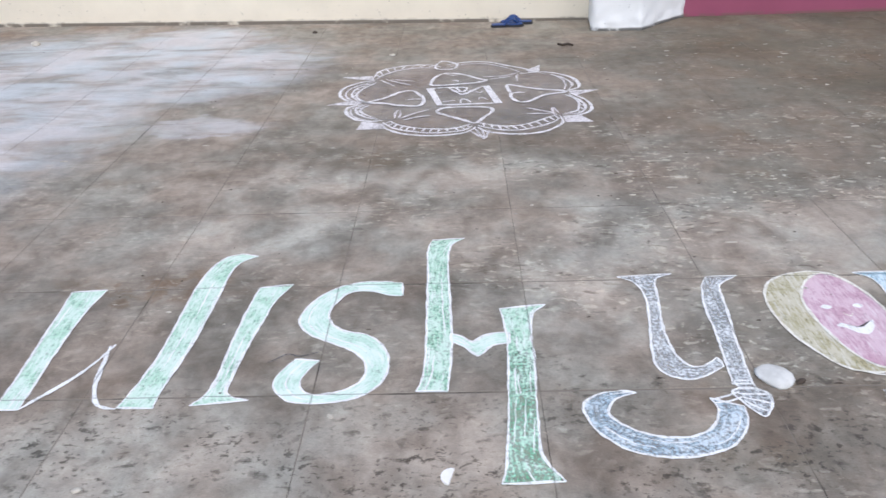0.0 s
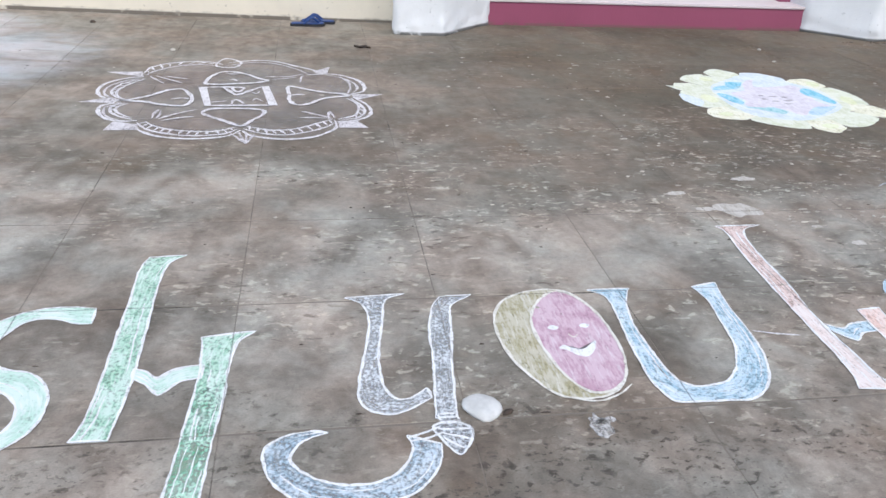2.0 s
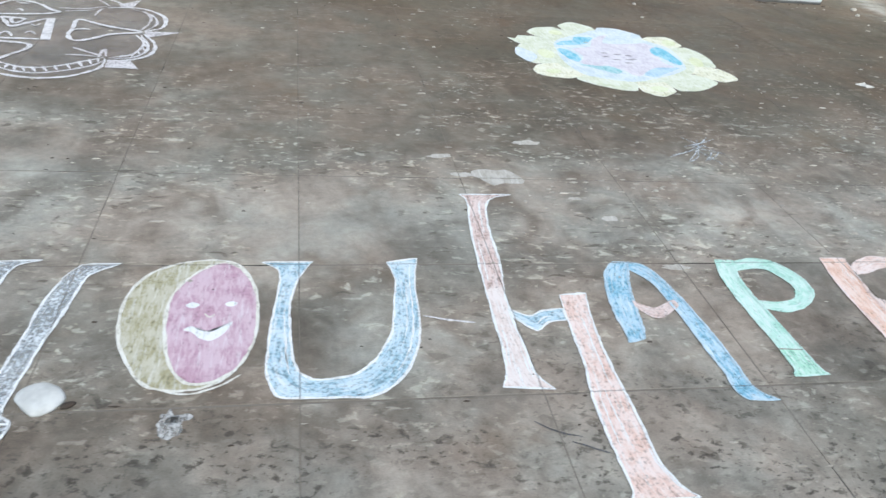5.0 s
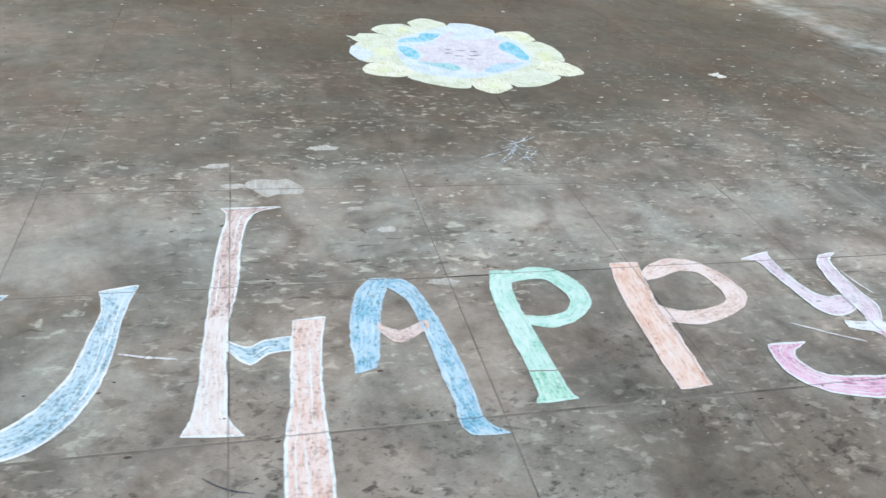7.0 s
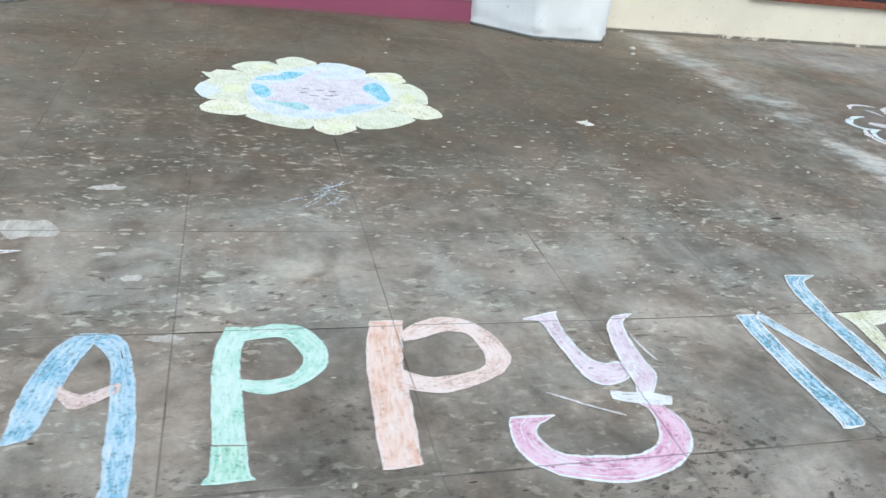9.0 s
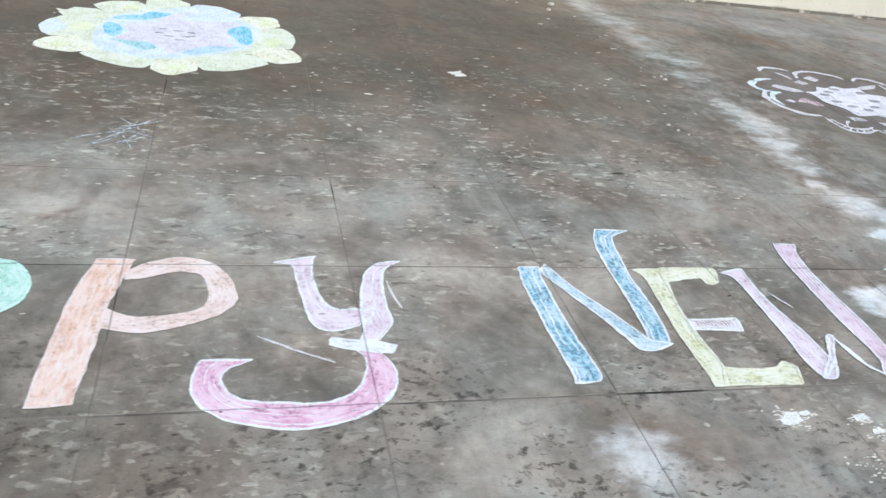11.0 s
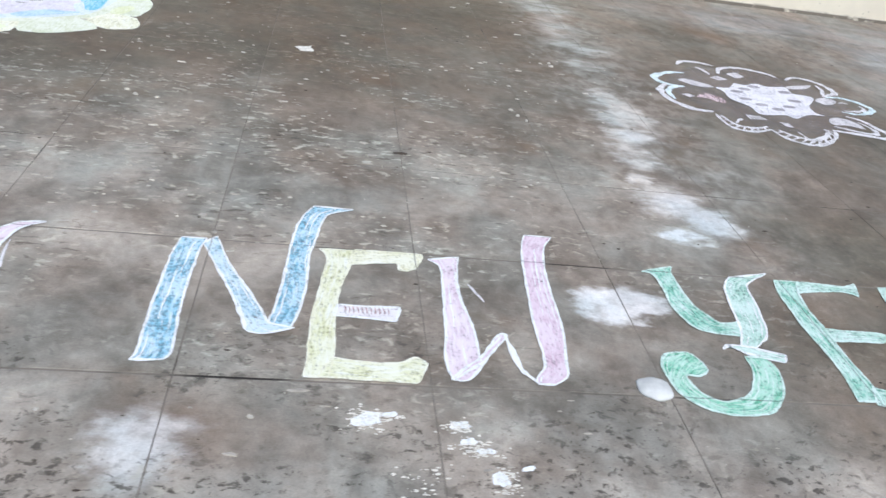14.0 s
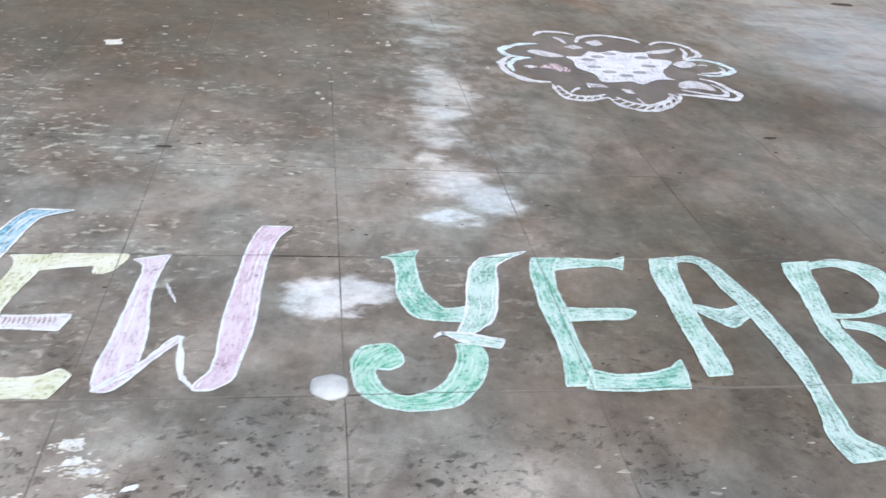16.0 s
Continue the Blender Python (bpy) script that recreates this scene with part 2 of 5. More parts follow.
    n.tree.links.new(scaled, bsdf.inputs["Base Color"])
    n.tree.links.new(n.ramp(middle, 0.3, 0.7, 0.6, 0.9), bsdf.inputs["Roughness"])
    bsdf.inputs["Specular IOR Level"].default_value = 0.28
    height = n.math("ADD", n.math("MULTIPLY", fine, 0.6), n.math("ADD", n.math("MULTIPLY", grit, 0.25), middle))
    n.tree.links.new(n.bump(height, 0.3, 0.004), bsdf.inputs["Normal"])
    return mat


def chalk(name, colour, cover, angle, pale=0.35):
    """Rubbed chalk: hatched streaks and grain that let the concrete show through."""
    mat, n, bsdf = material("chalk_" + name)
    pos = n.where()
    along = n.add("VectorMath", {0: n.add("UVMap").outputs[0], 1: n.add("ObjectInfo").outputs["Random"]}, operation="ADD").outputs[0]
    hatch = n.noise(n.stretched(along, 105, 24, angle), 1.0, 4, 0.62, 0.6)
    grain = n.noise(pos, 105.0, 4, 0.70)
    patch = n.noise(pos, 12.0, 4, 0.6)
    amount = n.math("MULTIPLY_ADD", hatch, 0.28, n.math("MULTIPLY_ADD", grain, 0.54, n.math("MULTIPLY", patch, 0.18)))
    edge = 0.522 - (cover - 0.5) * 0.23
    alpha = n.ramp(amount, edge - 0.075, edge + 0.05, 0.06 + 0.52 * cover, 0.96)
    joint = n.tree.nodes.new("ShaderNodeGroup")
    joint.node_tree = group
    alpha = n.math("MULTIPLY", alpha, n.math("MULTIPLY_ADD", joint.outputs[0], 0.45, 0.55))
    light = tuple(c + (0.84 - c) * pale for c in colour)
    streak = n.noise(n.stretched(along, 120, 12, angle * 2.0), 1.0, 4, 0.6, 0.5)
    tint = n.mix(n.ramp(n.math("MULTIPLY_ADD", hatch, 0.5, n.math("MULTIPLY", patch, 0.5)), 0.40, 0.58), tuple(c * 0.88 for c in colour), light)
    tint = n.mix(n.math("MULTIPLY", n.ramp(streak, 0.55, 0.63), 0.75 * pale + 0.1), tint, (0.86, 0.87, 0.87))
    n.tree.links.new(tint, bsdf.inputs["Base Color"])
    bsdf.inputs["Roughness"].default_value = 0.95
    bsdf.inputs["Specular IOR Level"].default_value = 0.1
    n.tree.links.new(alpha, bsdf.inputs["Alpha"])
    n.tree.links.new(n.bump(grain, 0.4, 0.002), bsdf.inputs["Normal"])
    return mat


def plaster(name, colour, dirt, rough=0.85, streak=0.3, grime_gap=0.020):
    """Painted plaster with blotches, dirt specks, a dark line at the foot and a little relief."""
    mat, n, bsdf = material(name)
    pos = n.where()
    blot = n.noise(pos, 2.2, 5, 0.6)
    small = n.noise(n.stretched(pos, 14, 14, 0), 2.0, 5, 0.65)
    base = n.mix(n.ramp(blot, 0.3, 0.7), colour, tuple(c * 0.9 for c in colour))
    speck = n.ramp(n.noise(pos, 30.0, 3, 0.6), 0.66, 0.71)
    base = n.mix(n.math("MULTIPLY", speck, streak), base, dirt)
    z = n.add("SeparateXYZ", {0: pos}).outputs[2]
    splash = n.math("MULTIPLY", n.ramp(z, 0.035, 0.004), n.ramp(n.noise(pos, 6.0, 6, 0.75), 0.47, 0.60))
    # foot line: dirt and the shadow gap at the floor, painted as one dark band
    foot = n.math("MULTIPLY", n.ramp(z, grime_gap, grime_gap * 0.45), n.ramp(n.noise(pos, 5.0, 4), 0.32, 0.46))
    base = n.mix(n.math("MULTIPLY", n.math("MAXIMUM", splash, foot), 0.9), base, dirt)
    n.tree.links.new(base, bsdf.inputs["Base Color"])
    bsdf.inputs["Roughness"].default_value = rough
    n.tree.links.new(n.bump(n.math("ADD", small, n.noise(pos, 90.0, 3)), 0.3, 0.004), bsdf.inputs["Normal"])
    return mat


def plain(name, colour, rough=0.7, vary=0.25, scale=30.0, metal=0.0):
    mat, n, bsdf = material(name)
    grain = n.noise(n.add("TexCoord").outputs["Object"], scale, 4, 0.6)
    n.tree.links.new(n.mix(n.ramp(grain, 0.3, 0.7), tuple(c * (1 - vary) for c in colour), tuple(min(1, c * (1 + vary)) for c in colour)), bsdf.inputs["Base Color"])
    bsdf.inputs["Roughness"].default_value, bsdf.inputs["Metallic"].default_value = rough, metal
    n.tree.links.new(n.bump(grain, 0.3, 0.002), bsdf.inputs["Normal"])
    return mat


def joint_dirt():
    """Dirt in the joints, dark where it is loose, pale where cement fills them."""
    mat, n, bsdf = material("joint_dirt")
    pos = n.where()
    filled = n.ramp(n.noise(pos, 2.3, 5, 0.62), 0.33, 0.51)
    n.tree.links.new(n.mix(filled, (0.022, 0.018, 0.015), (0.19, 0.165, 0.138)), bsdf.inputs["Base Color"])
    bsdf.inputs["Roughness"].default_value = 0.95
    return mat


CONCRETE = concrete()
JOINT = joint_dirt()
CHALK = {name: chalk(name, colour, cover, angle, pale) for name, colour, cover, angle, pale in (
    ("white", (0.88, 0.89, 0.89), 0.90, -2, 0.20), ("cream", (0.80, 0.77, 0.68), 0.88, -2, 0.30),
    ("mint", (0.49, 0.77, 0.60), 0.84, 3, 0.50), ("mint_pale", (0.60, 0.84, 0.71), 0.94, -7, 0.50),
    ("green_pale", (0.44, 0.75, 0.56), 0.72, -8, 0.50), ("green", (0.2, 0.66, 0.40), 0.45, 8, 0.5),
    ("slate", (0.60, 0.66, 0.71), 0.48, -9, 0.38), ("steel", (0.43, 0.59, 0.71), 0.55, -3, 0.45),
    ("olive", (0.47, 0.43, 0.27), 0.9, -6, 0.3), ("pink", (0.60, 0.38, 0.47), 0.95, 1, 0.28),
    ("sky", (0.44, 0.66, 0.79), 0.73, -6, 0.5), ("peach", (0.76, 0.57, 0.51), 0.78, 4, 0.35),
    ("peach_white", (0.86, 0.72, 0.66), 0.90, -6, 0.40), ("salmon", (0.88, 0.63, 0.54), 0.82, 1, 0.45),
    ("blue", (0.27, 0.56, 0.74), 0.80, 6, 0.45), ("pale_blue", (0.46, 0.64, 0.76), 0.85, 6, 0.3),
    ("aqua", (0.52, 0.83, 0.70), 0.93, 4, 0.45), ("aqua_green", (0.40, 0.77, 0.57), 0.84, -2, 0.42),
    ("coral", (0.88, 0.58, 0.45), 0.94, -5, 0.4), ("coral_pale", (0.88, 0.67, 0.59), 0.88, 5, 0.40),
    ("lilac", (0.80, 0.64, 0.73), 0.87, 1, 0.40), ("rose", (0.84, 0.46, 0.64), 0.86, 2, 0.45),
    ("mauve", (0.75, 0.55, 0.66), 0.88, 1, 0.4), ("lilac_white", (0.80, 0.75, 0.78), 0.84, -8, 0.30),
    ("blue_bright", (0.27, 0.60, 0.79), 0.66, 4, 0.5), ("lemon", (0.8, 0.8, 0.5), 0.82, 7, 0.5),
    ("lemon_pale", (0.85, 0.83, 0.60), 0.88, 5, 0.40), ("teal", (0.27, 0.62, 0.47), 0.78, -7, 0.5),
    ("seafoam", (0.44, 0.7, 0.58), 0.78, -4, 0.48), ("seafoam_pale", (0.58, 0.79, 0.69), 0.82, -4, 0.40),
    ("seafoam_grey", (0.46, 0.68, 0.59), 0.7, -4, 0.35), ("emerald", (0.22, 0.63, 0.42), 0.78, -5, 0.45),
    ("lime_deep", (0.78, 0.81, 0.50), 1.08, 5, 0.3), ("lime", (0.73, 0.76, 0.56), 1.08, 5, 0.4), ("ice", (0.68, 0.77, 0.82), 1.08, -5, 0.4),
    ("blush", (0.72, 0.67, 0.74), 1.08, 8, 0.35), ("azure", (0.20, 0.59, 0.75), 0.98, -5, 0.35),
    ("star_white", (0.8, 0.77, 0.82), 0.8, 3, 0.3), ("hole_grey", (0.34, 0.31, 0.34), 0.75, 2, 0.2), ("smear", (0.50, 0.49, 0.47), 0.60, 6, 0.2), ("charcoal", (0.09, 0.09, 0.10), 0.80, 5, 0.05), ("kolam_white", (0.74, 0.71, 0.72), 0.8, 5, 0.3),
    ("film_grey", (0.5, 0.46, 0.4), 1.12, -5, 0.2), ("kolam_faint", (0.66, 0.62, 0.63), 0.72, 5, 0.2), ("kolam_dust", (0.50, 0.45, 0.51), 0.05, 5, 0.2), ("green_mid", (0.32, 0.70, 0.48), 0.55, 8, 0.5), ("gap_blue", (0.46, 0.66, 0.80), 1.0, 4, 0.3), ("rangoli_ice", (0.68, 0.80, 0.82), 0.8, 4, 0.3), ("lace_pink", (0.72, 0.50, 0.52), 0.5, 4, 0.3), ("gap_teal", (0.34, 0.64, 0.68), 0.98, 4, 0.3), ("dusty_pink", (0.56, 0.36, 0.36), 0.6, 5, 0.2))}
CREAM_WALL = plaster("cream_plaster", (0.80, 0.73, 0.60), (0.12, 0.10, 0.08), streak=0.35)
WHITE_WALL = plaster("white_plaster", (0.85, 0.86, 0.86), (0.07, 0.068, 0.06), streak=0.30, grime_gap=0.028)
MAROON = plaster("maroon_paint", (0.30, 0.075, 0.135), (0.20, 0.10, 0.10), rough=0.45, streak=0.2)
TREAD = plaster("pale_cement", (0.66, 0.58, 0.58), (0.35, 0.30, 0.28))
WOOD = plain("red_brown_wood", (0.20, 0.055, 0.03), 0.5)
DARK = plain("dark_glass", (0.03, 0.03, 0.035), 0.15)
CRUMB = plain("lime_crumb", (0.50, 0.465, 0.40), 0.9, 0.25)
STONE = plain("pale_stone", (0.60, 0.60, 0.58), 0.7, 0.15, 18)
RUBBER_BLUE = plain("blue_rubber", (0.012, 0.05, 0.19), 0.5)
RUBBER_BLACK = plain("black_rubber", (0.02, 0.02, 0.024), 0.6)
FLAKE = plain("lime_flake", (0.66, 0.63, 0.57), 0.9, 0.12)
WHITE_CHIP = plain("white_glaze", (0.85, 0.84, 0.82), 0.5, 0.05)
CEMENT_FLAKE = plain("cement_flake", (0.36, 0.33, 0.285), 0.95, 0.2)
LEAF = plain("dry_leaf", (0.055, 0.04, 0.03), 0.8)


# ---- mesh helpers ----
def mesh_object(name, verts, faces, mat, parent=None, label="", smooth=False, uvs=None):
    data = bpy.data.meshes.new(name)
    data.from_pydata([tuple(v) for v in verts], [], faces)
    data.materials.append(mat)
    if smooth:
        for p in data.polygons:
            p.use_smooth = True
    data.update()
    layer = data.uv_layers.new(name="along")
    for loop in data.loops:
        layer.data[loop.index].uv = uvs[loop.vertex_index] if uvs else verts[loop.vertex_index][:2]
    ob = new(name, data)
    ob.parent = parent
    return tagged(ob, label)


def part(name, bm, mat, parent=None, label="", smooth=False):
    bmesh.ops.recalc_face_normals(bm, faces=bm.faces)
    data = bpy.data.meshes.new(name)
    bm.to_mesh(data)
    bm.free()
    data.materials.append(mat)
    if smooth:
        for p in data.polygons:
            p.use_smooth = True
    ob = new(name, data)
    ob.parent = parent
    return tagged(ob, label)


def glide(points, closed=False, steps=6):
    """A smooth curve through the points."""
    pts, out = [np.array(p, float) for p in points], []
    count = len(pts)
    for i in range(count if closed else count - 1):
        if closed:
            a, b, c, d = pts[i - 1], pts[i], pts[(i + 1) % count], pts[(i + 2) % count]
        else:
            a, b, c, d = pts[max(i - 1, 0)], pts[i], pts[i + 1], pts[min(i + 2, count - 1)]
        for k in range(steps):
            t = k / steps
            out.append(0.5 * (2 * b + (c - a) * t + (2 * a - 5 * b + 4 * c - d) * t * t + (3 * b - a - 3 * c + d) * t ** 3))
    if not closed:
        out.append(pts[-1])
    return out


def jitter(p, amount, scale=38.0):
    v = noise.noise_vector(Vector((p[0] * scale, p[1] * scale, 0.7)))
    return np.array([p[0] + v.x * amount, p[1] + v.y * amount])


def ribbon(points, width, closed=False):
    """Verts and faces of a hand-drawn flat line."""
    n = len(points)
    verts, faces = [], []
    for i, p in enumerate(points):
        a = points[i - 1] if i or closed else p
        b = points[(i + 1) % n] if i < n - 1 or closed else p
        d = np.array(b) - np.array(a)
        d = d / (np.hypot(*d) + 1e-9)
        w = width * (0.5 + 0.32 * noise.noise(Vector((p[0] * 31, p[1] * 31, 3.1 + width))) + 0.22 * noise.noise(Vector((p[0] * 110, p[1] * 110, 9.1))))
        if not closed:
            w *= 0.45 + 0.55 * min(1.0, 4.0 * min(i, n - 1 - i) / n)
        side = np.array([-d[1], d[0]]) * w
        verts += [p + side, p - side]
    for i in range(n if closed else n - 1):
        j = (i + 1) % n
        faces.append((2 * i, 2 * i + 1, 2 * j + 1, 2 * j))
    return verts, faces


def flat(verts, z):
    return [(v[0], v[1], z) for v in verts]


LEVEL = {}


def level(thing):
    """Each layer of chalk lies a little over the last."""
    LEVEL[thing.name] = LEVEL.get(thing.name, 0) + 1
    return 0.0012 + 0.00008 * min(LEVEL[thing.name], 70)


def chalk_letter(label, x, y):
    ob = new("chalk_letter")
    ob.matrix_world = pose(x, y, 0)
    return tagged(ob, label, "chalk letter", "letters of the chalk greeting")


def drawing(name, label, x, y, category="chalk drawing"):
    ob = new(name)
    ob.matrix_world = pose(x, y, 0)
    return tagged(ob, label, category, "chalk floor drawings")


def nib_stroke(letter, mat, outline, stations, capped=(True, True)):
    """A broad stroke: centre, breadth in centimetres and slant in degrees at each station, fitted to the camera's view.
    """
    rails = [[], []]
    for x, y, w, a in stations:
        dx, dy = 0.005 * w * math.cos(radians(a)), 0.005 * w * math.sin(radians(a))
        rails[0].append((x / 100 - dx, y / 100 - dy))
        rails[1].append((x / 100 + dx, y / 100 + dy))
    left, right = [[jitter(jitter(p, 0.0022), 0.0012, 120) for p in glide(r, steps=8)] for r in rails]
    n = len(left)
    z = level(letter)
    verts = [v for pair in zip(left, right) for v in pair]
    faces = [(2 * i, 2 * i + 1, 2 * i + 3, 2 * i + 2) for i in range(n - 1)]
    run, uvs = 0.0, []
    for i in range(n):
        run += float(np.hypot(*((left[i] + right[i] - left[i - 1] - right[i - 1]) / 2))) if i else 0.0
        half = float(np.hypot(*(right[i] - left[i]))) / 2
        uvs += [(-half, run), (half, run)]
    fill = mesh_object("stroke", flat(verts, z), faces, CHALK[mat], letter, uvs=uvs)
    for rail in (left, right):
        mesh_object("outline", flat(ribbon(rail, 0.0072)[0], z + 0.002), ribbon(rail, 0.0072)[1], CHALK[outline], fill)
    random.seed(int(1000 * abs(stations[0][0] + stations[0][1])) + n)
    for share in (0.2, 0.42, 0.62, 0.83):
        a = random.randrange(n)
        b = min(n, a + random.randint(n // 7 + 2, n // 3 + 3))
        share += random.uniform(-0.08, 0.08)
        lean = random.uniform(-0.12, 0.12)
        if b - a > 4 and mat not in ("white", "slate"):
            inner = [jitter(left[i] * (1 - share) + right[i] * share + (right[i] - left[i]) * lean * (i - a) / (b - a), 0.003, 22) for i in range(a, b)]
            v, f = ribbon(inner, random.uniform(0.0025, 0.0046))
            mesh_object("streak", flat(v, z + 0.0012), f, CHALK[outline], fill)
    for ends in [e for e, on in zip(((left[0], right[0]), (left[-1], right[-1])), capped) if on]:
        cap = [ends[0] + (ends[1] - ends[0]) * k / 4 for k in range(5)]
        v, f = ribbon([jitter(p, 0.002) for p in cap], 0.0085)
        mesh_object("outline", flat(v, z + 0.0025), f, CHALK[outline], fill)
    return fill


def chalk_line(thing, mat, width, points, unit=0.01):
    pts = [jitter(p, 0.002) for p in glide([(x * unit, y * unit) for x, y in points])]
    v, f = ribbon(pts, width)
    return mesh_object("line", flat(v, level(thing) + 0.002), f, CHALK[mat], thing)


def loop_fill(thing, mat, outline, points, unit=0.01, name="fill", width=0.0085, wobble=0.0025, steps=6):
    pts = [jitter(p, wobble) for p in glide([(x * unit, y * unit) for x, y in points], True, steps)]
    mid = sum(pts) / len(pts)
    z = level(thing)
    faces = [(i, (i + 1) % len(pts), len(pts)) for i in range(len(pts))]
    fill = mesh_object(name, flat(pts + [mid], z), faces, CHALK[mat], thing)
    if outline:
        v, f = ribbon(pts, width, True)
        mesh_object("outline", flat(v, z + 0.002), f, CHALK[outline], fill)
    return fill


# ---- the yard ----
def box(bm, x0, y0, z0, x1, y1, z1):
    vs = [bm.verts.new((x, y, z)) for z in (z0, z1) for x, y in ((x0, y0), (x1, y0), (x1, y1), (x0, y1))]
    for f in ((3, 2, 1, 0), (4, 5, 6, 7), (0, 1, 5, 4), (1, 2, 6, 5), (2, 3, 7, 6), (3, 0, 4, 7)):
        bm.faces.new([vs[i] for i in f])
    return vs


def prism(outline, z0, z1, bevel=0.0, segments=2):
    bm = bmesh.new()
    low = [bm.verts.new((x, y, z0)) for x, y in outline]
    high = [bm.verts.new((x, y, z1)) for x, y in outline]
    n = len(outline)
    bm.faces.new(low[::-1])
    bm.faces.new(high)
    for i in range(n):
        bm.faces.new((low[i], low[(i + 1) % n], high[(i + 1) % n], high[i]))
    if bevel:
        bmesh.ops.bevel(bm, geom=bm.edges[:], offset=bevel, segments=segments, affect="EDGES", profile=0.6)
    return bm


bm = bmesh.new()
bmesh.ops.create_grid(bm, x_segments=8, y_segments=8, size=60)
bmesh.ops.translate(bm, verts=bm.verts, vec=(3, 0, -0.012))
ground = part("ground", bm, CONCRETE)
tagged(ground, "brown-grey cement yard scored into worn square slabs", "ground", kind="structure")

bm = bmesh.new()
box(bm, COLUMNS[0] + 0.01, ROWS[0] + 0.01, -0.0105, COLUMNS[-1] - 0.01, ROWS[-1] - 0.01, -0.0013)
tagged(part("joint_bed", bm, JOINT, ground), "dark dirt filling the joints between the slabs")

WALL_Y = 6.64
bm = prism([(-3.9, 6.88), (1.3, 6.43), (1.3, 6.70), (-3.9, 7.13)], -0.012, 3.0)
tagged(part("wall_left", bm, CREAM_WALL), "cream painted plaster wall with grimy foot at the yard's edge", "wall", kind="structure")

# the other wall runs slightly away from the yard; its window and end pilaster turn with it
RIGHT = pose(5.6, WALL_Y, 0, 0, 0, 3.2)
bm = bmesh.new()
for x0, z0, x1, z1 in ((-1.0, -0.012, 1.55, 3.0), (1.55, -0.012, 3.35, 0.345), (1.55, 1.7, 3.35, 3.0), (3.35, -0.012, 4.12, 3.0)):
    box(bm, x0, 0, z0, x1, 0.25, z1)
bmesh.ops.remove_doubles(bm, verts=bm.verts, dist=0.0005)
ob = part("wall_right", bm, CREAM_WALL)
ob.matrix_world = RIGHT
tagged(ob, "cream painted plaster wall with grimy foot at the yard's edge", "wall", kind="structure")

ob = part("pilaster", prism([(4.12, -0.09), (4.62, -0.09), (4.62, 0.27), (4.12, 0.27)], -0.012, 3.0, 0.012), CREAM_WALL)
ob.matrix_world = RIGHT
tagged(ob, "cream plaster pilaster ending the yard wall", "pilaster", kind="structure")


def worn_pedestal(outline, name, label):
    """A plastered pier with softened, chipped edges and a ragged foot."""
    bm = prism(outline, -0.012, 3.0)
    bmesh.ops.bevel(bm, geom=[e for e in bm.edges if abs(e.verts[0].co.z - e.verts[1].co.z) > 1], offset=0.055, segments=5, affect="EDGES", profile=0.6)
    for zc in (0.012, 0.03, 0.05, 0.075, 0.10, 0.14, 0.19, 0.25, 0.8, 1.4, 2.0):
        bmesh.ops.bisect_plane(bm, geom=bm.verts[:] + bm.edges[:] + bm.faces[:], plane_co=(0, 0, zc), plane_no=(0, 0, 1))
    for k in range(1, 26):
        cut = outline[0][0] + (outline[-2][0] - outline[0][0]) * k / 26
        bmesh.ops.bisect_plane(bm, geom=bm.verts[:] + bm.edges[:] + bm.faces[:], plane_co=(cut, 0, 0), plane_no=(1, 0, 0))
    for v in bm.verts:
        d, e = noise.noise_vector(v.co * 6.0), noise.noise_vector(v.co * 19.0)
        v.co += Vector((d.x, d.y, 0)) * (0.016 if v.co.z < 0.2 else 0.006) + Vector((e.x, e.y, 0)) * (0.014 if v.co.z < 0.1 else 0.003)
    ob = part(name, bm, WHITE_WALL, smooth=True)
    return tagged(ob, label, "pier", "whitewashed piers", "structure")


worn_pedestal([(1.09, 6.03), (1.45, 6.01), (1.89, 6.45), (1.89, 6.65), (1.16, 6.65)], "pier", "whitewashed plaster pier with grimy base beside the step")
worn_pedestal([(4.55, 6.45), (4.97, 6.10), (5.52, 6.11), (5.68, 6.42), (5.68, 6.75), (4.55, 6.75)], "pier", "whitewashed plaster pier with crumbling base beside the step")

# maroon entrance step between the piers
step = new("entrance_step")
step.matrix_world = pose(1.87, 6.46, 0)
tagged(step, "maroon painted entrance step with pale worn tread", "step", kind="structure")
bm = bmesh.new()
box(bm, 0.0, 0.0, -0.012, 2.70, 1.6, 0.172)
part("riser", bm, MAROON, step)
bm = bmesh.new()
box(bm, 0.003, -0.012, 0.172, 2.697, 1.6, 0.194)
bmesh.ops.bevel(bm, geom=bm.edges[:], offset=0.006, segments=2, affect="EDGES")
part("tread", bm, TREAD, step, "pale worn cement tread")
bm = bmesh.new()
box(bm, -0.1, 1.6, -0.012, 2.9, 1.75, 3.0)
tagged(part("wall_entrance", bm, CREAM_WALL), "cream wall at the back of the entrance", "wall", kind="structure").matrix_world = pose(1.87, 6.46, 0)
bm = bmesh.new()
box(bm, 2.58, 0.22, 0.194, 2.69, 0.34, 2.2)
ob = part("door_jamb", bm, MAROON)
ob.matrix_world = pose(1.87, 6.46, 0)
tagged(ob, "maroon painted door jamb standing on the step", "door jamb", kind="structure")

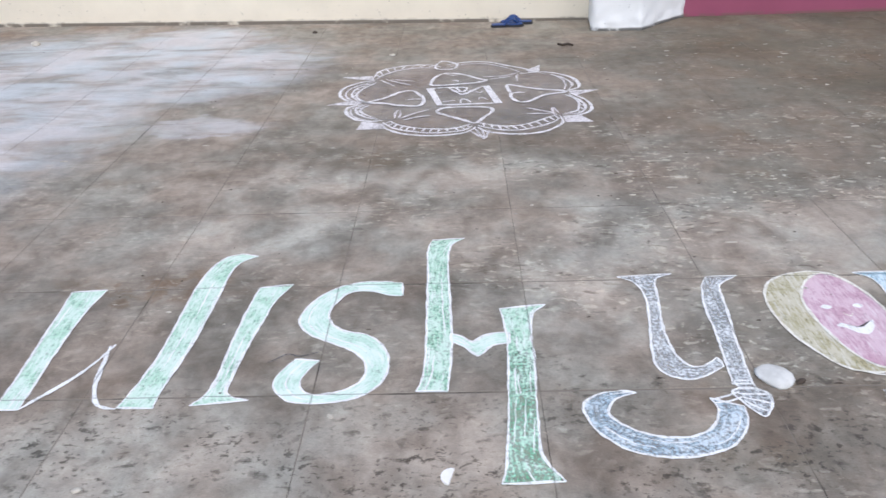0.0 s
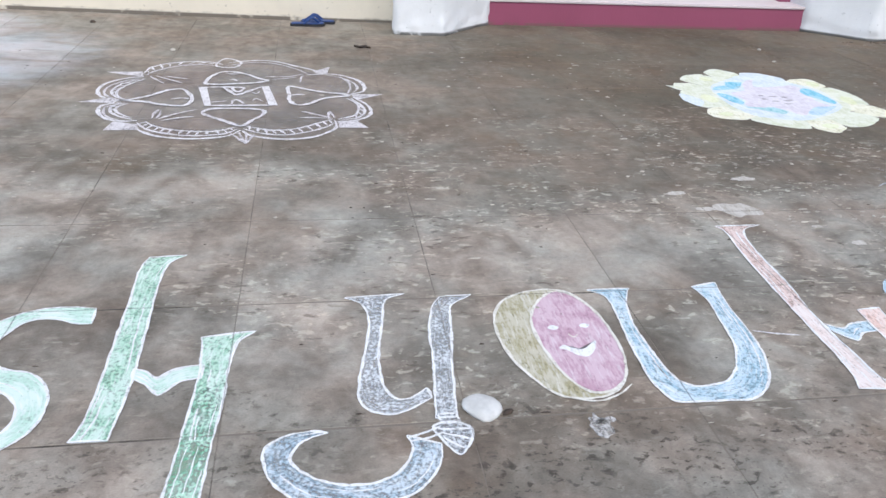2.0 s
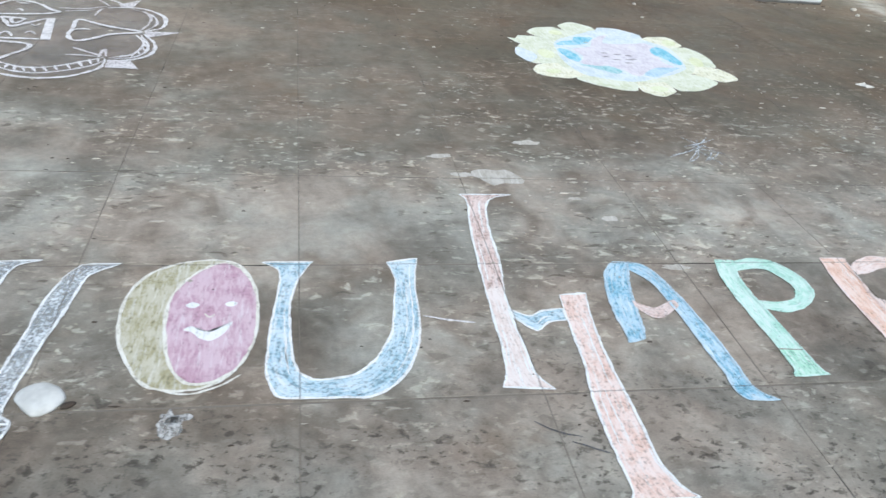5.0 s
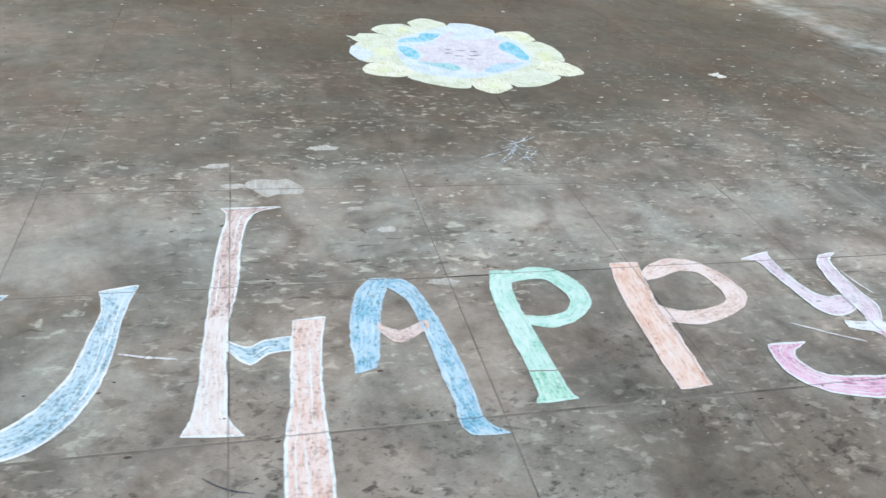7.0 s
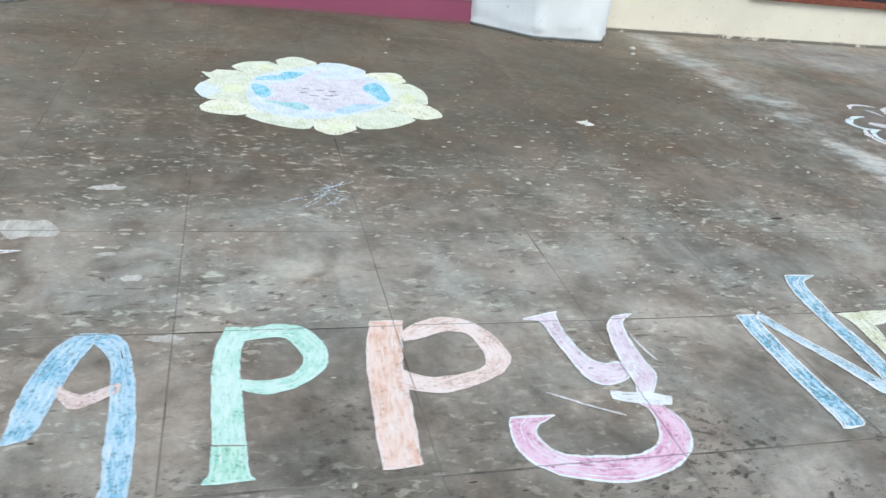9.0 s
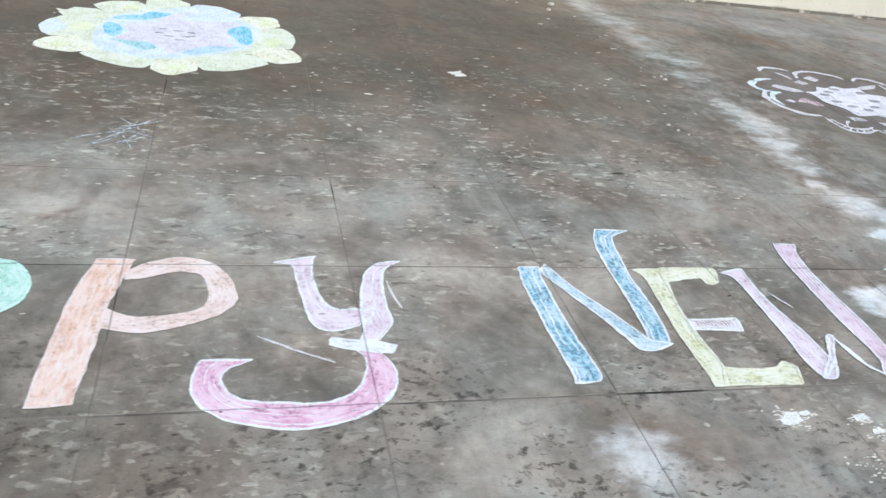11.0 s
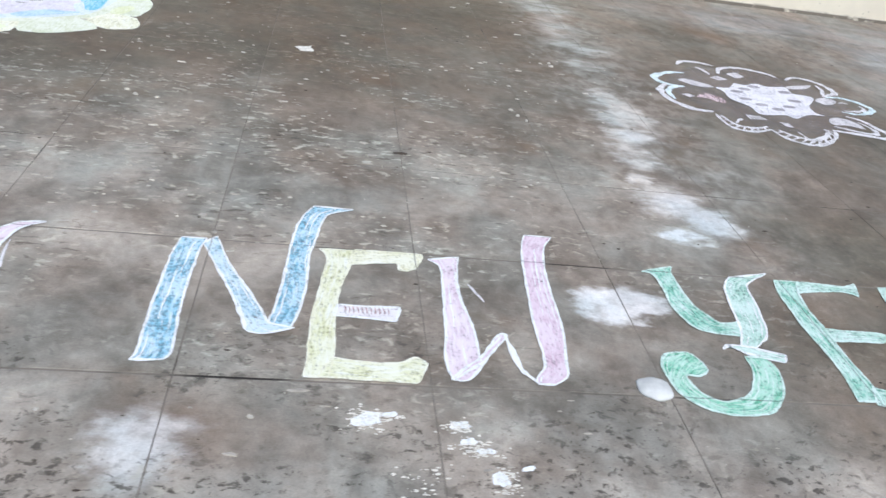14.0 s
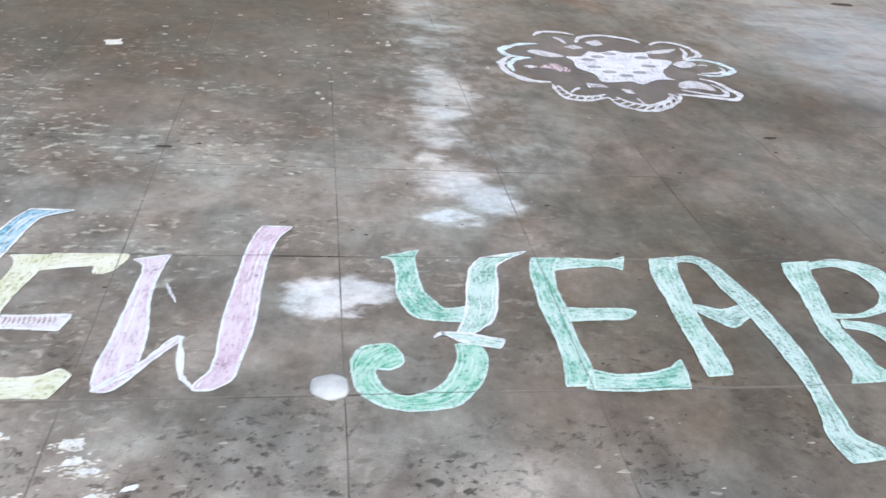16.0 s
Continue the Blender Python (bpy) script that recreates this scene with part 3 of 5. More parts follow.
# low window in the wall
win = new("window_1")
win.matrix_world = RIGHT @ pose(1.55, -0.04, 0.345)
tagged(win, "red-brown wooden window frame with dark panes", "window", kind="structure")
for name, b in (("window_sill", (-0.03, 0.0, 0.0, 1.83, 0.2, 0.05)), ("window_frame", (0.0, 0.06, 0.05, 0.06, 0.14, 1.30)), ("window_frame", (1.74, 0.06, 0.05, 1.80, 0.14, 1.30)),
                ("window_frame", (0.06, 0.06, 1.30, 1.74, 0.14, 1.355)), ("mullion", (0.59, 0.07, 0.05, 0.63, 0.13, 1.30)), ("mullion", (1.17, 0.07, 0.05, 1.21, 0.13, 1.30))):
    bm = bmesh.new()
    box(bm, *b)
    bmesh.ops.bevel(bm, geom=bm.edges[:], offset=0.004, segments=1, affect="EDGES")
    part(name, bm, WOOD, win)
for x0, x1 in ((0.06, 0.59), (0.63, 1.17), (1.21, 1.74)):
    bm = bmesh.new()
    box(bm, x0, 0.095, 0.05, x1, 0.101, 1.30)
    part("pane", bm, DARK, win)

# ---- the chalk greeting ----

# W
letter = chalk_letter("letter W in mint green chalk with white outline on concrete", -1.2, 1.83)
nib_stroke(letter, "mint", "white", [(5.7, 60.6, 11.5, 5), (5.5, 48.7, 8.7, -9), (6.3, 33.9, 7.2, 3), (7.4, 18.3, 6.3, -2), (8.2, 6.7, 6.8, -8), (8.4, 0.6, 6.7, -2)])
nib_stroke(letter, "mint", "white", [(54.4, 83.3, 6.3, -18), (49.1, 79.8, 7.2, -29), (46.4, 70.5, 8.4, -24), (45.8, 57.9, 9.9, -23), (45.8, 37.5, 8.6, -12), (45.2, 21.1, 7.7, -1), (43.8, 9.7, 7.8, -1), (42.9, 0.3, 9.7, -4)])
chalk_line(letter, "white", 0.012, [(11.7, 0.5), (14.4, 4.3), (19.1, 10.9), (23.5, 19.1), (26.7, 29.4)])
chalk_line(letter, "white", 0.013, [(25.4, 28.9), (26.5, 21.7), (27.6, 13.9), (29.7, 6.5), (33.0, 1.5), (38.1, 0.2)])

# I
letter = chalk_letter("letter I in mint green chalk with flared foot", -0.63, 1.84)
nib_stroke(letter, "mint", "white", [(11.3, 60.4, 11.1, 9), (8.9, 50.9, 7.5, -2), (7.8, 38.9, 6.6, -16), (6.9, 26.8, 5.4, -11), (6.6, 15.0, 4.5, -18), (6.2, 6.7, 4.6, -7), (6.6, 3.3, 8.1, 2), (7.8, 0.9, 15.5, 7)])

# S
letter = chalk_letter("letter S in pale mint chalk with curling ends", -0.42, 1.84)
nib_stroke(letter, "mint_pale", "white", [(32.2, 56.7, 8.1, -85), (26.9, 57.5, 8.9, -76), (20.5, 58.8, 6.3, -68), (14.3, 57.5, 5.1, -67), (9.4, 52.0, 7.1, -48), (6.4, 45.3, 8.1, -26), (6.3, 38.9, 9.6, -2), (9.8, 33.3, 9.2, 13), (15.1, 30.1, 7.9, 36), (20.5, 27.7, 8.6, 47), (25.3, 22.7, 7.6, 36), (27.4, 16.4, 6.6, 21), (26.7, 9.7, 6.1, 6), (22.8, 4.8, 6.6, -10), (17.3, 2.4, 6.2, -26), (11.0, 2.0, 4.7, -62), (6.0, 4.2, 6.2, -115), (3.5, 8.2, 7.4, -153), (4.0, 13.1, 7.8, -173), (7.2, 19.1, 7.0, 173)])

# H
letter = chalk_letter("letter h in green chalk, darker towards its foot", -0.03, 1.55)
nib_stroke(letter, "green_pale", "white", [(8.2, 120.1, 11.7, 6), (4.8, 113.1, 8.5, 18), (4.7, 93.8, 9.8, 47), (5.2, 71.3, 7.9, 22), (5.5, 53.5, 7.9, 18), (5.0, 40.3, 7.7, 17), (4.0, 33.1, 8.2, -5)])
nib_stroke(letter, "mint_pale", "white", [(8.8, 58.0, 4.4, -89), (12.6, 55.4, 5.1, -83), (16.0, 52.0, 7.3, -79), (19.5, 55.6, 5.9, -73), (22.9, 56.9, 5.7, -85), (26.1, 57.2, 5.5, -91)])
nib_stroke(letter, "green_pale", "white", [(31.3, 73.8, 14.6, 8), (29.4, 68.4, 9.5, 12), (29.0, 58.3, 7.7, 20), (28.8, 51.0, 7.8, 18)], (True, False))
nib_stroke(letter, "green_mid", "white", [(28.8, 51.0, 7.8, 18), (28.6, 44.7, 7.9, 17), (27.8, 31.2, 7.1, -2)], (False, False))
nib_stroke(letter, "green", "white", [(27.8, 31.2, 7.1, -2), (27.2, 20.3, 7.3, -2), (26.5, 10.3, 7.9, -1), (26.9, 5.2, 9.9, 3), (27.9, -0.1, 14.7, 2)], (False, True))

# Y
letter = chalk_letter("letter y in thin grey-blue chalk with a tied knot", 0.4, 1.62)
nib_stroke(letter, "slate", "white", [(29.8, 84.2, 18.2, 4), (29.1, 80.5, 7.5, 12), (29.1, 69.9, 3.8, -3), (27.1, 56.5, 4.1, 20), (25.6, 44.6, 6.4, 29), (26.1, 36.5, 7.7, 29), (29.1, 32.5, 7.5, 39), (33.8, 32.4, 6.8, 58), (40.3, 36.7, 4.2, 104)])
nib_stroke(letter, "slate", "white", [(54.4, 82.5, 10.2, 2), (49.5, 76.8, 6.5, 13), (47.5, 67.5, 9.5, 42), (46.5, 56.6, 8.6, 42), (45.0, 44.4, 6.7, 36), (43.8, 34.0, 6.5, 34), (43.2, 26.9, 5.5, 6)])
nib_stroke(letter, "steel", "white", [(36.6, 19.6, 8.6, -24), (36.5, 14.3, 7.5, -40), (32.7, 8.0, 7.2, -58), (27.4, 4.8, 6.6, -78), (21.0, 3.5, 6.7, -88), (14.2, 4.5, 7.3, -92), (8.1, 7.6, 8.0, -101), (4.2, 12.3, 7.1, -122), (3.1, 17.0, 6.6, -163), (4.2, 20.6, 7.4, -176), (7.8, 23.3, 6.0, 169), (12.4, 24.4, 4.6, 167)])
nib_stroke(letter, "slate", "white", [(43.4, 28.2, 4.6, 4), (43.8, 25.0, 4.4, 0)])
loop_fill(letter, "slate", "white", [(39.4, 23.8), (44.0, 25.4), (48.3, 22.7), (47.6, 18.4), (44.4, 14.0), (41.2, 18.6)], width=0.006, wobble=0.0015)
for fold in ([(33.0, 20.6), (37.0, 22.0), (41.0, 23.6)], [(33.6, 19.4), (38.0, 20.2), (41.5, 21.6)], [(40.4, 22.9), (44.0, 22.6), (48.0, 22.4)], [(40.6, 21.6), (44.2, 20.3), (47.6, 18.9)], [(41.2, 20.0), (43.4, 17.6), (45.6, 16.0)]):
    chalk_line(letter, "white", 0.007, fold)

# U
letter = chalk_letter("letter u in light blue chalk with white outline", 1.37, 1.89)
nib_stroke(letter, "sky", "white", [(7.2, 56.4, 14.1, 1), (8.2, 52.0, 7.3, -8), (7.5, 45.8, 4.5, -1), (6.2, 35.7, 3.8, -3), (5.7, 26.5, 4.7, -2), (5.8, 17.9, 5.6, -3), (6.1, 10.7, 6.6, 10), (7.5, 6.3, 8.0, 27), (10.0, 3.4, 9.3, 37), (15.1, 3.0, 7.6, 54), (21.6, 3.6, 8.1, 69), (27.7, 5.8, 11.6, 87), (32.7, 11.5, 13.6, 99), (35.9, 17.4, 11.7, 111), (37.8, 25.1, 11.0, 121), (39.2, 35.8, 9.6, 127), (40.0, 46.1, 5.9, 152), (40.3, 57.1, 9.5, -168)])

# H
letter = chalk_letter("letter h in peach and white chalk with blue crossbar", 1.96, 1.54)
nib_stroke(letter, "peach", "white", [(15.5, 133.8, 18.3, 1), (11.9, 128.8, 7.6, 10), (9.1, 113.3, 5.9, 0), (7.7, 91.2, 6.8, 12), (6.4, 77.5, 5.7, 12)], (True, False))
nib_stroke(letter, "peach_white", "white", [(6.3, 77.5, 5.7, 12), (5.6, 64.1, 5.2, 11), (5.5, 49.8, 6.0, -3), (5.0, 41.4, 7.1, -3), (5.8, 35.6, 12.8, -6)], (False, True))
nib_stroke(letter, "sky", "white", [(8.5, 65.2, 3.7, -87), (13.4, 60.9, 6.5, -86), (17.7, 63.6, 5.2, -86), (23.4, 64.5, 5.4, -95)])
nib_stroke(letter, "salmon", "white", [(28.7, 74.0, 8.1, 4), (27.4, 65.1, 7.1, -2), (26.5, 55.4, 6.8, -3), (25.9, 44.9, 6.8, 6), (25.0, 34.2, 8.3, -4), (24.7, 27.7, 9.2, 8), (24.5, 18.1, 9.6, 16), (24.4, 10.9, 9.1, 5), (25.4, 4.1, 11.2, 2), (26.0, 0.6, 15.7, 1)])

# A
letter = chalk_letter("letter A in strong blue chalk with pink crossbar", 2.34, 1.82)
nib_stroke(letter, "blue", "pale_blue", [(11.5, 62.4, 5.2, -4), (8.3, 57.1, 7.3, -2), (5.3, 47.1, 7.4, -2), (3.8, 37.1, 7.0, 8), (3.0, 29.0, 5.5, -3), (2.2, 24.4, 5.3, 17)])
nib_stroke(letter, "blue", "pale_blue", [(13.0, 60.5, 4.1, -100), (16.2, 58.7, 6.2, -117), (19.0, 53.9, 6.5, -117), (20.7, 45.2, 6.5, -124), (21.8, 35.8, 6.7, -132), (22.6, 24.6, 6.8, -139), (23.2, 13.2, 6.3, -141), (23.0, 5.3, 5.9, -153), (24.3, 2.3, 5.7, -162), (26.7, 0.4, 7.8, 175)])
nib_stroke(letter, "peach", "peach", [(7.8, 40.5, 3.2, -94), (11.5, 36.6, 4.4, -89), (14.4, 37.0, 3.5, -78), (20.5, 40.8, 3.2, -88)])

# P
letter = chalk_letter("letter P in pale aqua chalk with green foot", 2.73, 1.9)
nib_stroke(letter, "aqua", "aqua", [(8.4, 55.3, 6.5, -3), (5.7, 46.2, 5.8, -3), (5.2, 36.9, 5.8, -5), (5.3, 28.4, 6.2, -5), (5.7, 18.7, 6.5, -5), (5.9, 11.5, 6.8, -6)], (True, False))
nib_stroke(letter, "aqua_green", "aqua", [(5.8, 11.1, 6.7, -6), (6.0, 3.2, 7.7, -7), (5.7, 0.6, 10.5, 2)], (False, True))
nib_stroke(letter, "aqua", "aqua", [(9.4, 51.4, 4.1, -91), (14.7, 53.1, 5.2, -85), (20.3, 53.2, 6.0, -93), (24.4, 49.6, 7.6, -118), (26.8, 43.9, 6.7, -145), (26.5, 38.2, 6.1, -173), (23.6, 33.9, 4.9, 162), (18.5, 31.0, 4.6, 132), (13.3, 30.2, 5.3, 110), (8.6, 31.6, 3.6, 84)])

# P
letter = chalk_letter("letter P in coral orange chalk", 3.11, 1.91)
nib_stroke(letter, "coral", "coral_pale", [(10.0, 55.3, 9.1, 0), (7.7, 45.0, 9.0, -4), (6.0, 33.0, 8.6, -5), (5.5, 23.1, 9.0, 9), (4.7, 13.1, 9.1, 6), (4.2, 4.0, 8.5, 5), (4.2, -0.2, 8.8, 4)])
nib_stroke(letter, "coral_pale", "coral_pale", [(13.4, 47.9, 4.0, -94), (18.1, 50.3, 6.8, -88), (25.6, 53.1, 6.7, -97), (32.6, 51.0, 5.9, -113), (36.3, 43.9, 6.4, -145), (36.9, 35.4, 7.0, -172), (31.8, 30.4, 5.9, 164), (23.9, 27.6, 6.0, 130), (17.0, 26.8, 6.6, 110), (10.3, 29.5, 7.3, 81)])

# Y
letter = chalk_letter("letter y in lilac chalk with rose pink hook", 3.42, 1.81)
nib_stroke(letter, "lilac", "white", [(25.3, 66.1, 12.5, 17), (27.1, 63.9, 6.2, 25), (27.2, 56.5, 4.5, 14), (28.2, 48.6, 4.7, 20), (29.5, 42.7, 5.9, 27), (31.8, 38.6, 9.8, 43), (36.0, 37.8, 11.1, 57), (40.1, 38.4, 6.9, 71), (43.6, 40.8, 3.8, 81)])
nib_stroke(letter, "lilac", "white", [(51.8, 64.8, 6.8, 8), (47.5, 61.2, 5.5, 13), (45.4, 54.7, 6.4, 23), (44.5, 47.2, 7.4, 28), (44.2, 40.8, 7.6, 26), (44.1, 34.6, 8.0, 22), (41.3, 29.3, 4.9, 0)])
nib_stroke(letter, "rose", "white", [(39.8, 25.4, 5.9, -14), (42.1, 21.4, 6.4, -21), (42.1, 16.0, 7.4, -22), (39.8, 10.8, 7.3, -34), (35.2, 6.6, 6.9, -47), (28.8, 4.3, 7.0, -69), (21.2, 3.9, 7.9, -91), (14.3, 5.0, 7.2, -93), (7.7, 7.4, 6.7, -112), (4.2, 11.6, 7.1, -137), (3.2, 15.9, 6.7, -161), (4.4, 20.1, 6.8, 175), (7.5, 22.8, 11.5, 179)])
nib_stroke(letter, "white", "white", [(31.6, 29.2, 3.3, -113), (35.3, 27.8, 3.3, -115), (42.1, 26.7, 4.0, -97), (46.7, 25.5, 3.7, -119)])

# N
letter = chalk_letter("letter N in bright blue chalk with white outline", 4.31, 1.92)
nib_stroke(letter, "blue_bright", "white", [(4.8, 51.9, 6.9, 1), (3.8, 44.5, 7.2, 21), (3.5, 30.6, 6.3, -1), (3.5, 19.1, 6.7, -3), (3.9, 10.8, 7.0, -3), (4.3, 3.0, 7.3, -3), (3.2, 0.0, 6.9, 5)])
nib_stroke(letter, "sky", "white", [(9.3, 51.4, 5.3, 54), (14.1, 39.4, 4.1, 51), (19.8, 27.6, 5.2, 56), (23.9, 18.2, 5.7, 41), (25.8, 13.8, 6.1, 38), (30.9, 12.7, 6.9, 25)])
nib_stroke(letter, "blue_bright", "white", [(42.6, 75.2, 11.8, -1), (37.2, 69.6, 7.1, 10), (35.1, 60.1, 6.5, -13), (33.5, 45.8, 5.6, 0), (33.0, 32.5, 6.1, -1), (31.7, 20.4, 6.0, -2), (30.4, 14.9, 5.9, -14)])

# E
letter = chalk_letter("letter E in lemon yellow chalk with white middle bar", 4.68, 1.88)
nib_stroke(letter, "lemon", "lemon_pale", [(6.9, 55.0, 9.9, 2), (7.4, 48.4, 6.9, -24), (5.5, 37.6, 5.4, -30), (4.0, 24.0, 5.2, -2), (3.7, 13.5, 6.0, 8), (3.7, 7.9, 6.0, 16), (2.9, 1.0, 5.8, 4)])
nib_stroke(letter, "lemon_pale", "lemon_pale", [(10.9, 51.6, 8.5, -104), (20.2, 52.8, 6.1, -99), (25.3, 52.9, 6.9, -118), (27.6, 51.0, 10.8, -131), (27.8, 47.4, 3.5, -143)])
nib_stroke(letter, "lilac_white", "white", [(6.8, 26.4, 4.8, -101), (13.8, 26.1, 4.9, -98), (22.8, 26.1, 6.4, -101)])
nib_stroke(letter, "lemon", "lemon_pale", [(4.7, 4.5, 7.7, -116), (11.6, 3.8, 6.7, -120), (19.4, 3.7, 7.3, -122), (24.3, 4.9, 9.5, -112), (27.2, 3.8, 7.7, -112)])

# W
letter = chalk_letter("letter W in lilac pink chalk with thin middle stroke", 5.01, 1.9)
nib_stroke(letter, "lilac", "white", [(4.3, 52.6, 9.5, 14), (5.4, 47.8, 5.0, 0), (4.9, 39.8, 4.3, 18), (4.6, 29.7, 5.5, 26), (4.9, 20.9, 8.3, 34), (4.6, 12.7, 10.7, 37), (4.5, 6.1, 10.1, 37), (5.2, 3.5, 10.3, 41)])
nib_stroke(letter, "lilac", "white", [(3.7, 3.4, 8.9, 45), (7.4, 4.9, 9.2, 65), (12.1, 12.3, 7.1, 70), (16.3, 18.0, 2.2, 177)])
chalk_line(letter, "white", 0.013, [(16.4, 18.0), (17.3, 12.1), (18.5, 4.8), (21.4, 0.6)])
nib_stroke(letter, "mauve", "white", [(36.3, 69.6, 8.8, 1), (33.5, 63.0, 7.7, 9), (31.3, 51.8, 6.8, 14), (30.0, 37.4, 7.4, 21), (29.3, 25.2, 9.3, 32), (28.7, 15.1, 8.2, 33), (27.4, 7.1, 6.1, 18), (25.6, 2.7, 7.8, 6), (23.6, -0.2, 4.1, 3)])

# Y
letter = chalk_letter("letter y in emerald green chalk with barred neck", 5.57, 1.82)
nib_stroke(letter, "teal", "seafoam_pale", [(15.2, 63.5, 12.1, 20), (16.0, 60.8, 6.7, 11), (16.3, 52.9, 5.9, 14), (16.4, 44.8, 7.1, 11), (18.5, 38.5, 8.4, 26), (21.5, 35.1, 8.1, 29), (27.4, 34.9, 8.6, 45), (31.4, 34.2, 6.2, 67)])
nib_stroke(letter, "seafoam", "white", [(45.8, 63.5, 14.9, 14), (38.9, 57.4, 8.3, 11), (36.6, 47.6, 8.9, 9), (34.3, 36.6, 8.0, 0), (31.7, 30.4, 8.3, 13), (28.5, 26.8, 4.6, 0)])
nib_stroke(letter, "emerald", "seafoam_pale", [(28.3, 22.3, 6.4, -1), (28.7, 17.5, 7.1, -2), (26.8, 12.0, 7.7, -9), (23.4, 6.8, 7.8, -15), (18.8, 3.5, 7.7, -33), (12.3, 2.4, 5.4, -60), (6.9, 4.4, 5.8, -88), (3.4, 8.3, 6.5, -122), (2.7, 12.5, 5.9, -153), (4.2, 15.4, 9.2, 160), (7.1, 18.7, 10.9, 147), (9.9, 20.9, 5.7, 134), (10.3, 22.1, 1.2, 121)])
nib_stroke(letter, "seafoam_pale", "white", [(21.3, 26.2, 3.0, 48), (26.7, 25.2, 5.1, -54), (37.1, 22.6, 3.9, -117)])

# E
letter = chalk_letter("letter E in sea green chalk with flared foot", 6.06, 1.87)
nib_stroke(letter, "teal", "seafoam_pale", [(9.3, 57.0, 8.7, 1), (6.7, 51.2, 7.7, 12), (5.4, 42.0, 5.9, 0), (5.2, 32.2, 6.7, 10), (5.1, 22.0, 5.3, -1), (5.1, 13.0, 5.8, -1), (4.7, 7.9, 7.2, 15), (3.8, 2.1, 7.3, 5)])
nib_stroke(letter, "seafoam", "seafoam_pale", [(11.5, 53.9, 7.4, -111), (19.8, 54.5, 4.5, -106), (28.5, 54.5, 3.6, -108), (32.5, 54.6, 8.1, -110)])
nib_stroke(letter, "seafoam", "seafoam_pale", [(8.3, 29.6, 6.0, -91), (15.9, 29.6, 4.8, -98), (23.8, 29.7, 4.6, -100), (27.2, 30.0, 2.1, -109)])
nib_stroke(letter, "teal", "seafoam_pale", [(6.4, 4.3, 7.4, -112), (11.9, 2.9, 6.3, -121), (19.7, 2.8, 6.1, -110), (25.8, 3.8, 7.4, -112), (31.4, 5.5, 10.7, -98)])

# A
letter = chalk_letter("letter A in faded sea green chalk, one leg much longer", 6.43, 1.63)
nib_stroke(letter, "seafoam", "seafoam_pale", [(9.1, 81.4, 8.9, 5), (6.6, 72.7, 8.7, 11), (5.6, 61.4, 7.2, 11), (4.3, 49.2, 7.1, 20), (4.3, 39.2, 6.8, 8), (3.7, 31.1, 7.5, 15), (3.1, 28.7, 6.2, 5)])
nib_stroke(letter, "seafoam_grey", "seafoam_pale", [(13.1, 80.9, 3.4, -113), (19.1, 81.0, 4.0, -127), (22.3, 76.4, 5.4, -137), (24.0, 67.5, 6.6, -148), (26.1, 56.1, 7.2, -147), (26.8, 43.6, 6.9, -150), (26.9, 32.7, 5.9, -160), (25.8, 22.8, 4.4, -169), (24.3, 14.7, 5.6, -163), (23.2, 8.3, 7.3, 168), (26.0, 2.9, 12.7, -179), (26.5, 0.6, 12.1, -173)])
nib_stroke(letter, "seafoam_grey", "seafoam_pale", [(8.8, 56.4, 3.2, -103), (15.7, 51.6, 7.6, -92), (20.7, 53.8, 5.9, -89), (27.7, 57.1, 3.8, -63)])

# R
letter = chalk_letter("letter R in sea green chalk with flared stem", 6.8, 1.86)
nib_stroke(letter, "seafoam", "seafoam_pale", [(15.4, 56.8, 9.8, 6), (12.9, 50.2, 9.2, 11), (11.2, 41.3, 7.3, 11), (8.6, 31.0, 6.2, 0), (7.0, 22.1, 6.8, 0), (7.3, 13.3, 7.4, 9), (6.9, 7.1, 8.8, 12), (7.3, 2.6, 15.5, 5)])
nib_stroke(letter, "seafoam", "seafoam_pale", [(19.2, 54.7, 3.3, -106), (28.2, 56.8, 4.1, -110), (35.3, 54.0, 7.5, -130), (38.5, 48.6, 10.7, -138), (37.2, 41.4, 9.3, -152), (30.1, 33.6, 4.6, 180), (20.1, 29.6, 2.3, 151), (10.8, 29.5, 2.7, 59)])
nib_stroke(letter, "seafoam", "seafoam_pale", [(12.4, 25.8, 3.9, -111), (21.0, 23.0, 5.5, -148), (25.0, 15.8, 7.2, -161), (27.4, 6.7, 8.4, -166), (29.0, 1.3, 9.9, -169)])

# marks on the white bar
marks = drawing("bar_marks", "row of short grey-pink ticks on the white bar", 4.68, 2.05, "chalk mark")
for k in range(11):
    chalk_line(marks, "dusty_pink", 0.004, [(9.0 + 1.10 * k, 9.8 + 1.4), (9.0 + 1.10 * k + 0.3, 9.8), (9.0 + 1.10 * k + 0.2, 9.8 - 1.4)])

# O
letter = chalk_letter("letter O in olive and pink chalk with a smiling mark", 1.12, 1.88)
loop_fill(letter, "olive", "cream", [(14.1, 58.1), (20.5, 53.5), (24.6, 39.4), (24.7, 23.4), (21.3, 12.5), (15.0, 6.0), (6.1, 4.9), (-0.5, 8.8), (-7.1, 23.0), (-8.7, 38.7), (-5.0, 50.4), (3.4, 56.9)])
loop_fill(letter, "pink", "cream", [(15.2, 57.2), (21.5, 51.0), (24.6, 39.4), (24.7, 23.4), (21.3, 12.5), (16.4, 7.7), (10.7, 7.0), (6.3, 12.1), (3.5, 22.4), (2.3, 34.3), (3.7, 44.3), (8.4, 52.7)])
